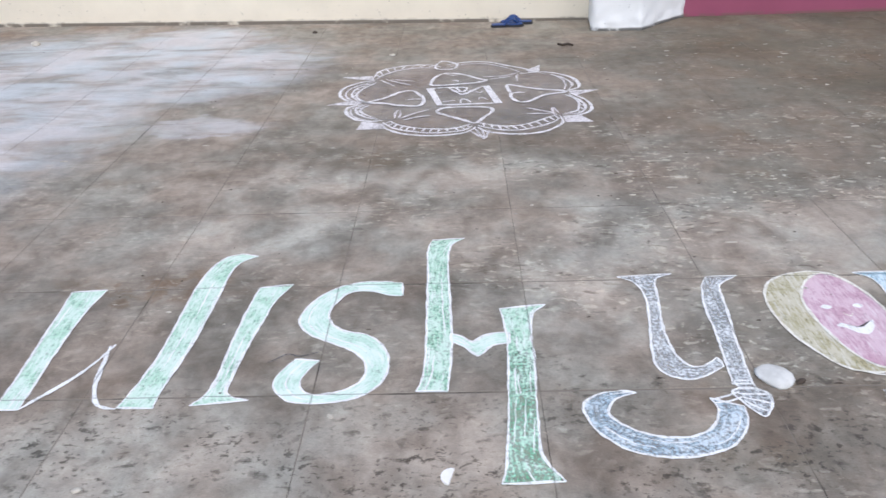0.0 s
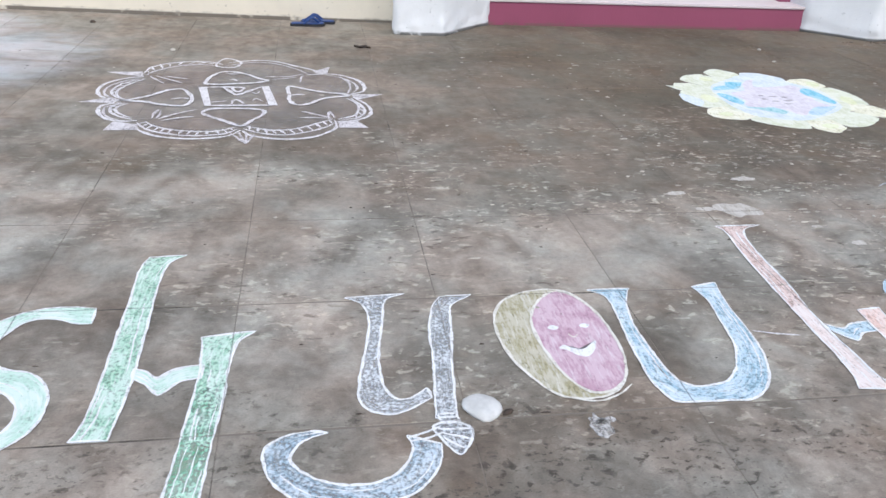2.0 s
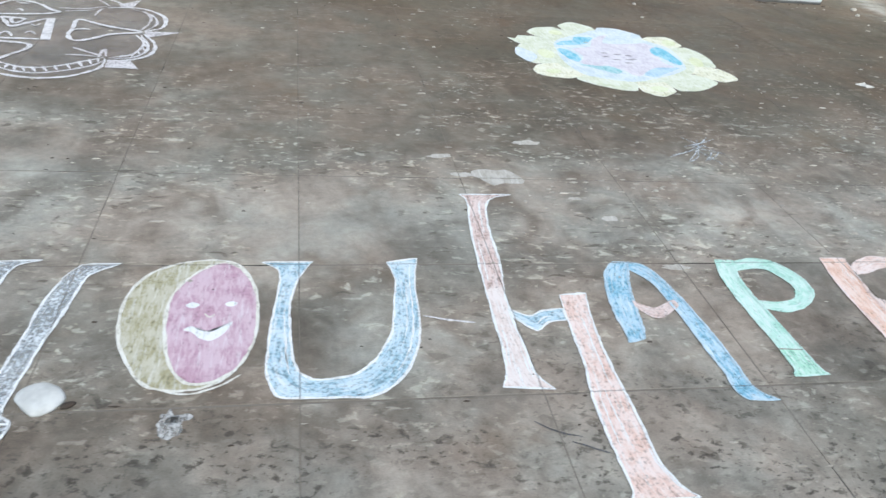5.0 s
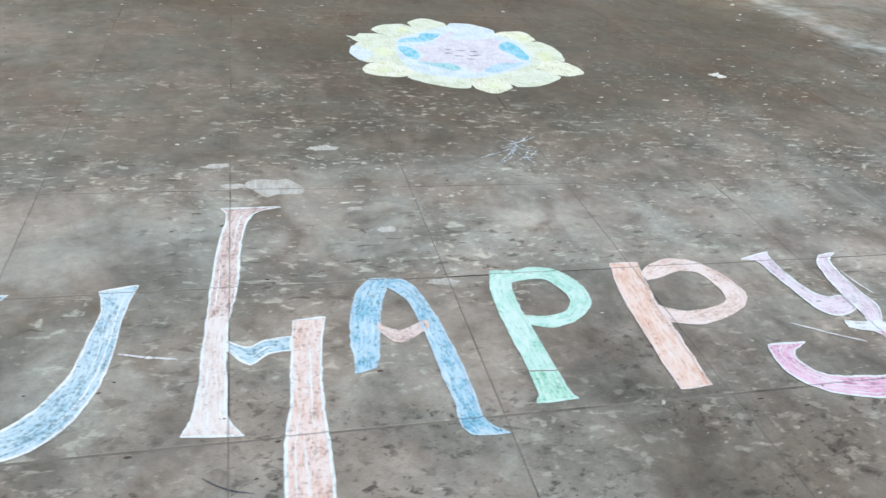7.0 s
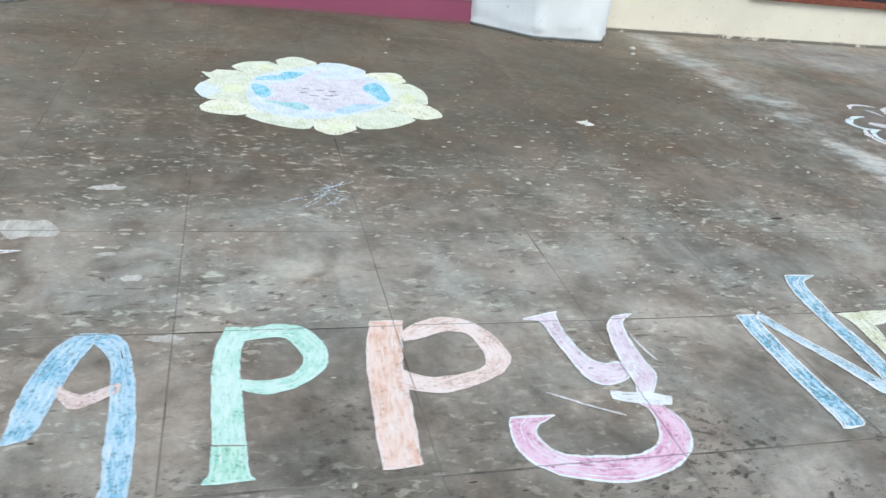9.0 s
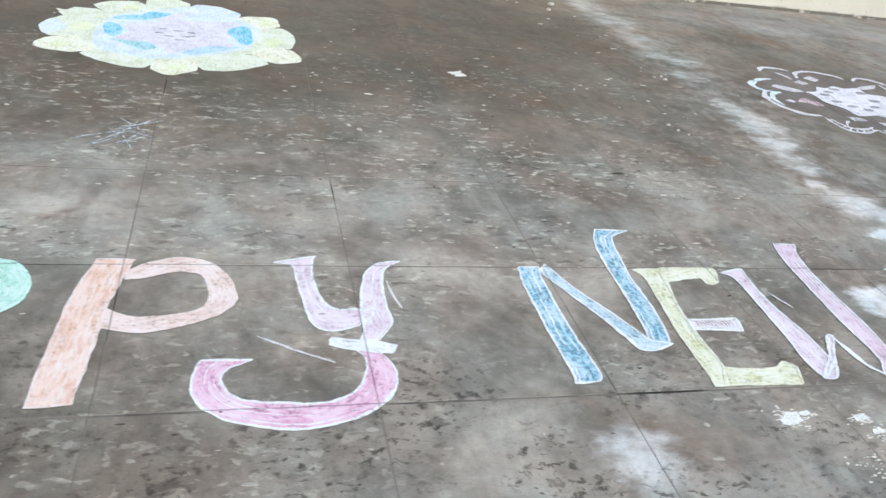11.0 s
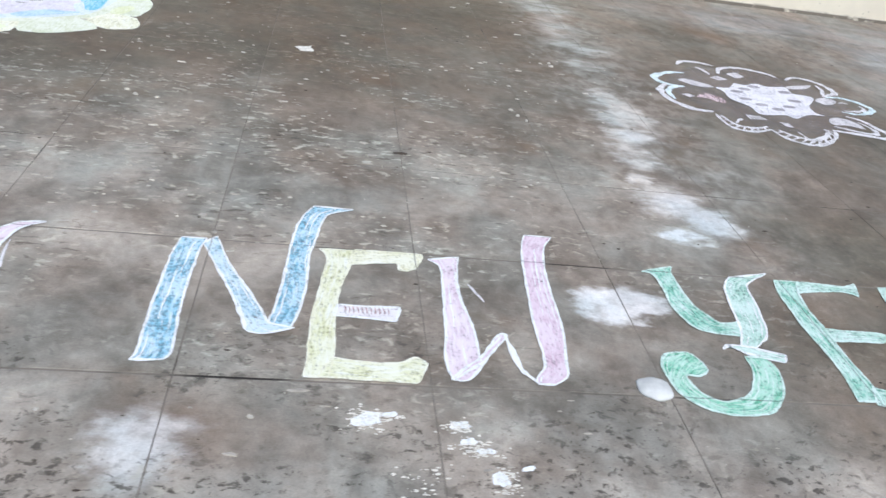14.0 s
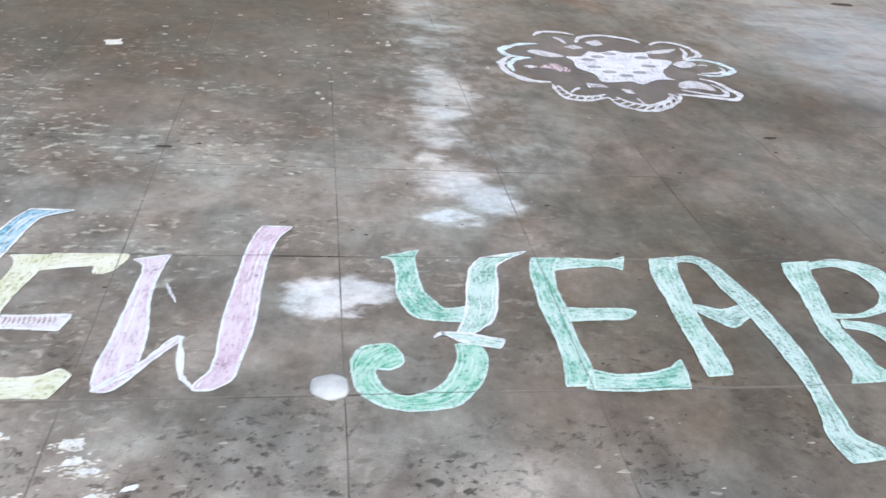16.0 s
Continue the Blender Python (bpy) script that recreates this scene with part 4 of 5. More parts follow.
for eye in ([(6.6, 37.1), (8.2, 38.6), (10.2, 37.4), (8.6, 36.0)], [(16.4, 37.6), (18.0, 38.9), (19.7, 37.9), (18.1, 36.4)]):
    loop_fill(letter, "white", "", eye, wobble=0.001)
loop_fill(letter, "white", "", [(7.2, 27.0), (9.0, 28.5), (11.2, 26.9), (14.0, 26.2), (16.4, 28.0), (18.8, 29.9), (17.2, 25.6), (14.4, 22.6), (11.6, 23.4), (9.4, 25.8)], wobble=0.001)
chalk_line(letter, "cream", 0.005, [(11.8, 33.4), (13.0, 31.9), (14.3, 33.0)])
chalk_line(letter, "cream", 0.006, [(2.0, 6.0), (10.0, 3.6), (17.0, 5.6), (22.0, 9.5)])

# ---- chalk drawings on the floor ----
def polar(r, a):
    return np.array([r * math.cos(radians(a)), r * math.sin(radians(a))])


def line_part(thing, name, mat, pts, width, closed=False):
    v, f = ribbon([jitter(p, 0.004, 14) for p in pts], width, closed)
    return mesh_object(name, flat(v, level(thing) + 0.001), f, CHALK[mat], thing)


def fill_part(thing, name, mat, pts, wobble=0.006):
    pts = [jitter(p, wobble, 16) for p in pts]
    mid = sum(pts) / len(pts)
    faces = [(i, (i + 1) % len(pts), len(pts)) for i in range(len(pts))]
    return mesh_object(name, flat(pts + [mid], level(thing)), faces, CHALK[mat], thing)


# white line rangoli: lobes drawn in double lines, spikes at the cusps, four hearts round a square
def stroke_of(thing, name, mat, width, points, closed=False):
    """A line drawn through points placed to fit the camera's view, in centimetres."""
    return line_part(thing, name, mat, glide([(x / 100, y / 100) for x, y in points], closed, 5), width, closed)


def patch(thing, name, mat, points, wobble):
    """A rubbed-in patch with a soft outline through points placed to fit the camera's view, in centimetres."""
    pts = [np.array(p) / 100 for p in points]
    return fill_part(thing, name, mat, glide(pts, True, 3) if len(pts) > 4 else pts, wobble)


def rungs(thing, mat, a, b, count, width=0.013):
    """Short bars between two drawn lines, as in a ladder."""
    one, two = [glide([(x / 100, y / 100) for x, y in line], False, 12) for line in (a, b)]
    for k in range(1, count):
        p, q = one[k * (len(one) - 1) // count], two[k * (len(two) - 1) // count]
        line_part(thing, "tick", mat, [p, (p + q) / 2, q], width)


k1 = drawing("line_rangoli", "white chalk line rangoli with scallops and hearts", 0.13, 4.50)
patch(k1, "dust", "kolam_dust", [(-54.1, 40.9), (-40.8, 63.5), (-12.9, 65.6), (15.5, 70.3), (39.7, 49.4), (59.1, 38.8), (66.2, 21.2), (59.8, 4.1), (66.3, -15.1), (64.5, -31.4), (50, -41.9), (40.6, -58), (21, -61.4), (5.2, -54.2), (-15.3, -62.1), (-33.4, -55.8), (-41.9, -41.2), (-57.2, -35.2), (-63.3, -20), (-56.8, -8.9), (-68.9, 5.9), (-67.8, 26.7)], 0.004)
stroke_of(k1, "scallop_line", "kolam_white", 0.017, [(-54.6, 43.2), (-52.9, 55.2), (-45.7, 64.4), (-32.7, 69.9), (-19.8, 68.9), (-13.3, 64.3)])
stroke_of(k1, "scallop_line", "kolam_faint", 0.014, [(-52.9, 39.8), (-48.6, 49.5), (-39.8, 58.6), (-28.3, 63.2), (-15.4, 61.6)])
stroke_of(k1, "scallop_line", "kolam_white", 0.018, [(-53.6, 36.4), (-61, 33.7), (-68.9, 25.5), (-72, 13.8), (-69.4, 2.9), (-63, -5.4), (-56, -7)])
stroke_of(k1, "scallop_line", "kolam_faint", 0.013, [(-53.9, 34.1), (-62.2, 27), (-67.7, 16.1), (-67.6, 6), (-63, -2.6), (-57.3, -7)])
stroke_of(k1, "scallop_line", "kolam_white", 0.014, [(-56.5, 29.5), (-62.5, 20.6), (-64.4, 9.1), (-60.9, -0.5), (-54.7, -6.9)])
stroke_of(k1, "scallop_line", "kolam_white", 0.014, [(-51.9, 32), (-57.7, 23), (-61.1, 11.3), (-60.1, 1.4), (-54.4, -6.9)])
stroke_of(k1, "scallop_line", "kolam_white", 0.018, [(-55, -10.7), (-63, -14.7), (-64.3, -21.8), (-61.6, -30.3), (-56.7, -36.8), (-49.7, -39.8), (-43, -38.8)])
stroke_of(k1, "scallop_line", "kolam_faint", 0.013, [(-55.8, -12.5), (-61.3, -18.2), (-61.3, -25.2), (-57.4, -33.5), (-51.4, -38.3)])
stroke_of(k1, "scallop_line", "kolam_white", 0.014, [(-53.5, -11.5), (-58.4, -16.3), (-58.5, -24.2), (-52.9, -32.5), (-45.4, -37.3)])
stroke_of(k1, "scallop_line", "kolam_white", 0.013, [(-51.9, -12.4), (-55.6, -17.1), (-56.2, -23.3), (-51.9, -30), (-46.6, -34.8)])
stroke_of(k1, "scallop_line", "kolam_white", 0.017, [(-43.1, -44.4), (-38.8, -53.6), (-29.8, -60.9), (-14.9, -64.2), (-1.1, -61.1), (5.5, -52.6)])
stroke_of(k1, "scallop_line", "kolam_white", 0.015, [(-42.5, -42), (-36.5, -51.3), (-27.1, -57.1), (-15.7, -60.2), (-2.8, -58.1), (4, -51.1)])
stroke_of(k1, "scallop_line", "kolam_white", 0.015, [(-39.2, -40.3), (-34.2, -46.6), (-25.9, -51.8), (-14.4, -54.6), (-4.8, -53.6), (3, -48)])
stroke_of(k1, "scallop_line", "kolam_white", 0.018, [(6.3, -53.4), (11, -60.1), (21.3, -64.3), (31.2, -64.9), (40.8, -61), (47.9, -53.2), (50.2, -46), (49.3, -37.8)])
stroke_of(k1, "scallop_line", "kolam_white", 0.014, [(6.7, -51), (15.5, -57), (25.7, -59.1), (35.4, -55.8), (45.1, -48.6), (49, -42)])
stroke_of(k1, "scallop_line", "kolam_white", 0.014, [(6.5, -46.3), (14.8, -51.2), (22.5, -53), (32.4, -50), (42.1, -42.2), (48.7, -36.1)])
stroke_of(k1, "scallop_line", "kolam_white", 0.018, [(60.4, 0.1), (67.2, -13.2), (68.3, -24.2), (65.9, -33.1), (59.2, -38.4), (50.5, -40.3)])
stroke_of(k1, "scallop_line", "kolam_white", 0.014, [(59.3, -1.9), (64.4, -15.2), (65, -26.1), (60.5, -34.9), (51.1, -36.9)])
stroke_of(k1, "scallop_line", "kolam_white", 0.014, [(57, -2), (61.5, -10.6), (62.2, -19.9), (59.9, -30.6), (52.4, -35.2)])
stroke_of(k1, "scallop_line", "kolam_white", 0.019, [(35.3, 43.2), (49.4, 45.3), (59.1, 40), (65.5, 31.1), (67.7, 20.2), (66.2, 10.6), (59.1, 5.1)])
stroke_of(k1, "scallop_line", "kolam_faint", 0.013, [(46.3, 43.9), (57.6, 35.2), (62.7, 25.4), (63.5, 15.7), (60.3, 7.2)])
stroke_of(k1, "scallop_line", "kolam_faint", 0.013, [(54.4, 39.7), (59.3, 28.5), (59.8, 16.6), (57.6, 7)])
stroke_of(k1, "scallop_line", "kolam_white", 0.018, [(-10.1, 68.4), (2.2, 73.2), (15.3, 72.9), (29.2, 62.3), (39.5, 53.1), (42.9, 48.4)])
stroke_of(k1, "scallop_line", "kolam_faint", 0.013, [(-7.8, 63.4), (2.7, 68.7), (15.8, 67.7), (28, 57.2), (36.1, 45.6)])
patch(k1, "spike", "kolam_faint", [(-74.9, 45.3), (-56, 46.6), (-53, 36.4), (-65.6, 40.2)], 0.004)
patch(k1, "spike", "kolam_faint", [(-77.2, -10.7), (-62.5, -2.5), (-55.5, -7), (-59.9, -11.8)], 0.004)
patch(k1, "spike", "kolam_faint", [(-55.3, -52.5), (-53.4, -39.9), (-41.6, -44.4), (-40.4, -52.1)], 0.004)
patch(k1, "spike", "kolam_faint", [(51.2, -39.4), (60.6, -39.2), (65.5, -49.7), (51.6, -49.2)], 0.004)
patch(k1, "spike", "kolam_faint", [(59.7, 5.1), (77.5, 5.9), (61.7, -4.8)], 0.004)
patch(k1, "spike", "kolam_faint", [(39.6, 50.6), (49.2, 61.2), (47.8, 46.4), (41.5, 45.9)], 0.004)
stroke_of(k1, "spike_line", "kolam_white", 0.016, [(-16.8, 60.3), (-13, 77.3), (-3.1, 68.9), (-6.6, 57.3)], True)
stroke_of(k1, "spike_line", "kolam_faint", 0.012, [(1.2, -57.3), (5.4, -63.9), (8.9, -71)])
stroke_of(k1, "spike_line", "kolam_faint", 0.012, [(4.7, -55.7), (7, -63.1), (9.2, -71)])
stroke_of(k1, "spike_line", "kolam_faint", 0.012, [(8.4, -55.6), (9.1, -63.8), (9.2, -71)])
stroke_of(k1, "spike_line", "kolam_faint", 0.012, [(12.2, -58.6), (10.7, -65.3), (9.2, -71)])
stroke_of(k1, "heart_line", "kolam_white", 0.021, [(-57.2, -7.5), (-53.4, -6.9), (-44.4, 0.2), (-37, 10), (-29.9, 12.4), (-25.8, 6), (-22.6, -1.7), (-22.4, -11.2), (-25.9, -16.3), (-37, -14.1), (-44.5, -10.2)], True)
stroke_of(k1, "heart_line", "kolam_white", 0.02, [(-18.9, 24.1), (-17.5, 36.4), (-13, 45.9), (-7.1, 47.5), (1.2, 43.3), (10, 33.5), (13.7, 30.4), (8, 25.6), (-3.6, 23.3), (-14.4, 21.7)], True)
stroke_of(k1, "heart_line", "kolam_white", 0.02, [(-14.3, -28.7), (-13.8, -24.4), (-10.4, -21.2), (-2.6, -20.4), (8.2, -20.9), (14.8, -24.2), (14.3, -31.2), (10.1, -38.9), (5.4, -47.1), (0.5, -43.3), (-8, -35.3)], True)
stroke_of(k1, "heart_line", "kolam_white", 0.021, [(26.5, 19.1), (25.9, 11.7), (26.9, 3.6), (26.8, -4.3), (29.1, -11.9), (32.7, -14.5), (38, -11.5), (45.4, -2.5), (58.6, 3), (43.4, 9.4), (35.1, 14.2)], True)
stroke_of(k1, "notch_line", "kolam_white", 0.017, [(-32.8, -5.5), (-27.7, -3.8), (-23.7, -4.6)])
stroke_of(k1, "notch_line", "kolam_white", 0.017, [(27.1, 1.6), (30.7, 3.7), (34.8, 2.9)])
stroke_of(k1, "notch_line", "kolam_white", 0.017, [(-6.1, 30.3), (-4.2, 31.6), (-2.2, 28.3)])
stroke_of(k1, "notch_line", "kolam_white", 0.013, [(-9.8, 45), (-6.4, 42.8), (-2.8, 43.1)])
stroke_of(k1, "square_line", "kolam_white", 0.02, [(-21.4, 15.5), (-11.2, 16.5), (1, 16.1)])
stroke_of(k1, "square_line", "kolam_white", 0.02, [(-15, -16.4), (2.1, -15.7), (21.1, -15)])
patch(k1, "square_side", "kolam_white", [(-21.6, 16.5), (-17.2, 16.2), (-11.7, -15.3), (-14.9, -16.8)], 0.004)
patch(k1, "square_side", "kolam_white", [(11.3, 17.7), (15.2, 19), (21.4, -15.4), (16.6, -14.2)], 0.004)
stroke_of(k1, "square_line", "kolam_white", 0.021, [(-8.9, 16.1), (-4.2, 8.1), (-0.5, 2.3), (5.6, 9.6), (12.4, 17.8)])
stroke_of(k1, "square_line", "kolam_white", 0.016, [(-3.8, 14.8), (2.3, 14.6), (-0.4, 7.3)], True)
stroke_of(k1, "square_line", "kolam_white", 0.017, [(-1.6, -13.1), (-1.2, -8.4), (0.5, -6.4), (2.9, -10.1), (4.1, -12.9)])
stroke_of(k1, "square_line", "kolam_faint", 0.011, [(-12.2, -10.7), (-4.4, -8.5)])
stroke_of(k1, "square_line", "kolam_faint", 0.011, [(6.7, 7.6), (9.3, 4.7), (11.1, 8.9)])
stroke_of(k1, "square_line", "kolam_faint", 0.011, [(8.2, -8), (9.9, -4.1), (13.2, -8.7)])
stroke_of(k1, "feather", "kolam_faint", 0.013, [(-49.8, 35.5), (-44.7, 28), (-40.4, 21.8)])
stroke_of(k1, "feather", "kolam_faint", 0.013, [(-46.6, 36.8), (-38.3, 29.5), (-31, 23.4)])
stroke_of(k1, "feather", "kolam_faint", 0.013, [(-43.7, 37), (-36.3, 34.1), (-28.4, 31.2)])
stroke_of(k1, "feather", "kolam_faint", 0.013, [(-36.8, -37), (-36.8, -29.5), (-35.9, -23.4)])
stroke_of(k1, "feather", "kolam_faint", 0.013, [(-34.8, -36.9), (-33.9, -31.1), (-34.7, -24.2)])
stroke_of(k1, "feather", "kolam_faint", 0.013, [(-33.8, -37.7), (-27, -30), (-17.5, -22.7)])
stroke_of(k1, "feather", "kolam_faint", 0.013, [(-32.3, -40.1), (-24.4, -35.8), (-18, -33.9)])
stroke_of(k1, "feather", "kolam_faint", 0.013, [(12.7, 37.1), (24.9, 37.9), (34.3, 44.3)])
stroke_of(k1, "feather", "kolam_faint", 0.013, [(16.3, 31.6), (25.2, 34.4), (29.9, 37)])
stroke_of(k1, "feather", "kolam_faint", 0.013, [(32.5, 25.9), (32.5, 34.9), (33.9, 40.7)])
stroke_of(k1, "feather", "kolam_faint", 0.013, [(33.5, -25.4), (41.5, -31.2), (48.4, -36.1)])
stroke_of(k1, "feather", "kolam_faint", 0.013, [(32.5, -35.8), (40.4, -35.5), (47.7, -37)])
stroke_of(k1, "feather", "kolam_faint", 0.013, [(46.6, -37), (47.4, -25.8), (49.8, -36.1)])
rungs(k1, "kolam_white", [(-42.5, -42), (-36.5, -51.3), (-27.1, -57.1), (-15.7, -60.2), (-2.8, -58.1), (4, -51.1)], [(-39.2, -40.3), (-34.2, -46.6), (-25.9, -51.8), (-14.4, -54.6), (-4.8, -53.6), (3, -48)], 14)
rungs(k1, "kolam_white", [(6.7, -51), (15.5, -57), (25.7, -59.1), (35.4, -55.8), (45.1, -48.6), (49, -42)], [(6.5, -46.3), (14.8, -51.2), (22.5, -53), (32.4, -50), (42.1, -42.2), (48.7, -36.1)], 12)
rungs(k1, "kolam_white", [(59.3, -1.9), (64.4, -15.2), (65, -26.1), (60.5, -34.9), (51.1, -36.9)], [(57, -2), (61.5, -10.6), (62.2, -19.9), (59.9, -30.6), (52.4, -35.2)], 8)
rungs(k1, "kolam_white", [(-54.6, 43.2), (-52.9, 55.2), (-45.7, 64.4), (-32.7, 69.9), (-19.8, 68.9), (-13.3, 64.3)], [(-52.9, 39.8), (-48.6, 49.5), (-39.8, 58.6), (-28.3, 63.2), (-15.4, 61.6)], 9)
rungs(k1, "kolam_white", [(-56.5, 29.5), (-62.5, 20.6), (-64.4, 9.1), (-60.9, -0.5), (-54.7, -6.9)], [(-51.9, 32), (-57.7, 23), (-61.1, 11.3), (-60.1, 1.4), (-54.4, -6.9)], 8)
rungs(k1, "kolam_white", [(-53.5, -11.5), (-58.4, -16.3), (-58.5, -24.2), (-52.9, -32.5), (-45.4, -37.3)], [(-51.9, -12.4), (-55.6, -17.1), (-56.2, -23.3), (-51.9, -30), (-46.6, -34.8)], 6)

# filled flower rangoli: lime and cream petals, pale ring, pink-white star with blue gaps
k2 = drawing("flower_rangoli", "filled chalk flower rangoli in lime, pale blue and pink", 3.20, 4.50)
patch(k2, "petal", "lime", [(-50.7, 27.8), (-47.8, 34), (-37.4, 34.4), (1.2, 2.3)], 0.004)
patch(k2, "petal", "lime", [(-37.4, 35.5), (-36.1, 48.4), (-26.9, 53.8), (-15.8, 50.4), (1.2, 2.3)], 0.004)
patch(k2, "petal", "lime", [(-15.7, 51.4), (-11.7, 64.2), (-4.1, 68.4), (2.1, 63.7), (6.6, 53), (1.2, 2.3)], 0.004)
patch(k2, "petal", "ice", [(5.9, 53), (16.4, 59.8), (25.7, 55.9), (32.1, 40.2), (1.2, 2.3)], 0.004)
patch(k2, "petal", "lemon_pale", [(31.5, 40.1), (42.2, 45.5), (50.6, 46), (52.7, 36.4), (48.5, 25.2), (1.2, 2.3)], 0.004)
patch(k2, "petal", "lime", [(47.8, 26), (57.2, 21.4), (59.6, 10.8), (58.3, -0.9), (50.8, -9.9), (1.2, 2.3)], 0.004)
patch(k2, "petal", "lemon_pale", [(50.3, -8.3), (58.7, -13.7), (60.6, -25.5), (54.8, -30.4), (42.6, -29.4), (1.2, 2.3)], 0.004)
patch(k2, "petal", "lime", [(43.2, -27.8), (38.6, -40.3), (30.8, -45.8), (22.3, -48.2), (14.2, -43.6), (1.2, 2.3)], 0.004)
patch(k2, "petal", "lemon_pale", [(14.9, -42.8), (8.4, -54.8), (3, -57.5), (-1.7, -54.4), (-4.8, -45), (1.2, 2.3)], 0.004)
patch(k2, "petal", "lime", [(-4.3, -45), (-12.6, -51.2), (-22.3, -47.2), (-29.6, -42.1), (-32.6, -32), (1.2, 2.3)], 0.004)
patch(k2, "petal", "lemon_pale", [(-31.7, -33.3), (-43.1, -36.2), (-50.5, -34.1), (-54.1, -29.1), (-52.8, -21.6), (-43.8, -13.9), (1.2, 2.3)], 0.004)
patch(k2, "petal", "lime", [(-43.3, -14.5), (-52.3, -13.3), (-56.1, -6), (-57.2, 1), (-53.2, 11.9), (-44.6, 17.7), (1.2, 2.3)], 0.004)
patch(k2, "petal_tip", "ice", [(-52.3, -13.3), (-56.1, -6), (-57.2, 1), (-53.2, 11.9), (-45.7, -1.6)], 0.004)
patch(k2, "petal", "lime", [(-44.6, 15.8), (-51.1, 19.1), (-53.5, 24.6), (-50.9, 27.7), (1.2, 2.3)], 0.004)
patch(k2, "ring", "lime", [(-36.9, 7.7), (-29.6, 30.4), (-10.9, 46.4), (5.2, 46), (26, 36.8), (40.5, 25.7), (46.8, 9.4), (42.5, -11.1), (28, -28.8), (6, -38), (-11.3, -35.4), (-26.1, -27.4), (-36.8, -18.7)], 0.006)
patch(k2, "ring", "ice", [(-29.8, 19.9), (-22.8, 31.3), (-7.3, 42.9), (5.9, 52.4), (21.7, 51.1), (31.1, 38.6), (41.9, 21.7), (39.1, -3.7), (32.7, -17), (14.2, -29.4), (-2.6, -37.7), (-17.8, -35), (-28.9, -27.8), (-33.1, -7.6)], 0.006)
patch(k2, "petal_shade", "lime_deep", [(42.0, 33.2), (44.6, 38.5), (48.6, 39.8), (50.8, 35.9), (48.0, 29.5), (43.6, 28.2)], 0.008)
patch(k2, "petal_shade", "lime_deep", [(43.7, -1.2), (46.8, 6.1), (51.0, 7.5), (52.8, 1.7), (49.3, -6.9), (44.9, -8.3)], 0.008)
patch(k2, "petal_shade", "lime_deep", [(1.0, -47.8), (3.4, -44.2), (8.2, -43.3), (11.5, -45.9), (8.8, -50.2), (3.7, -51.1)], 0.008)
patch(k2, "petal_shade", "lime_deep", [(-44.5, 1.2), (-42.6, 8.2), (-38.2, 9.7), (-34.8, 4.3), (-36.8, -4.0), (-41.6, -5.4)], 0.008)
patch(k2, "petal_shade", "lime_deep", [(-48.4, -27.3), (-46.7, -24.2), (-42.6, -23.3), (-39.5, -25.4), (-41.3, -29.1), (-45.7, -30.0)], 0.008)
patch(k2, "petal_shade", "lime_deep", [(-26.6, 42.2), (-24.8, 46.5), (-20.9, 47.8), (-18.1, 44.8), (-20.0, 39.7), (-24.2, 38.4)], 0.008)
patch(k2, "star", "blush", [(-21.3, 12.7), (-9, 18.7), (-0.1, 36.8), (12.7, 42.6), (28.5, 31.7), (33, 20.2), (26.2, -0.2), (29.8, -13.9), (12.9, -18), (2.1, -29.3), (-6.1, -17.3), (-22.9, -12.9), (-18.5, 0.1)], 0.008)
patch(k2, "gap_fill", "azure", [(-28.4, 19.1), (-24.5, 25.9), (-15.6, 29.6), (-12.2, 36.6), (-1.7, 36.5), (-10.1, 23.5), (-20.4, 19.6)], 0.008)
patch(k2, "gap_fill", "azure", [(-31.1, 10.9), (-26.4, 11.8), (-20.8, -1.2), (-24.4, -9.7), (-28.3, -6.8), (-29.9, 1.8)], 0.008)
patch(k2, "gap_fill", "azure", [(28.2, 19.4), (36.5, 22.8), (38.7, -1), (34.3, -8), (30, 1.4), (26.9, 8.4)], 0.008)
patch(k2, "gap_fill", "gap_teal", [(-25.9, -13.4), (-16.7, -15.4), (-8.6, -15.1), (-4.6, -22.1), (-9.5, -26.8), (-17, -20.5)], 0.008)
patch(k2, "gap_fill", "gap_blue", [(6.5, -26.3), (16.1, -15), (24.8, -12.9), (32.6, -12.7), (23.8, -19.9), (12.1, -28.8)], 0.008)
patch(k2, "gap_fill", "ice", [(2, 26.8), (11.3, 43.4), (17.4, 42.5), (31.9, 33.4), (18.7, 27.8)], 0.008)
random.seed(4)
for x, y in ((-4, 8), (9, 5), (0, -3), (7, -2), (5, -8), (-5, 1), (3, 6), (10, -1)):
    c = np.array([x, y]) / 100
    fill_part(k2, "dot", "hole_grey", [c + polar(0.008 + 0.006 * random.random(), a) * np.array([2.2, 0.9]) for a in range(0, 360, 60)], 0.004)

# looped rangoli: hand-drawn looped petals round a white star
k3 = drawing("loop_rangoli", "white chalk rangoli of eight loops round a star", 7.0, 4.25)
patch(k3, "dust", "kolam_dust", [(-50, 20), (-20, 50), (15, 52), (45, 36), (52, 8), (40, -24), (5, -44), (-30, -36), (-52, -8)], 0.01)
stroke_of(k3, "loop_line", "rangoli_ice", 0.039, [(-34.1, 34), (-44.2, 31.1), (-53, 24.7), (-57.2, 19.2), (-56, 12.1), (-50.6, 9.4), (-43.9, 8.7)])
stroke_of(k3, "loop_line", "kolam_white", 0.039, [(-53.3, 10.7), (-59.6, 1.8), (-61.8, -6.2), (-60.9, -15.1), (-55.3, -23.7), (-49.1, -26.7), (-42.1, -26.5)])
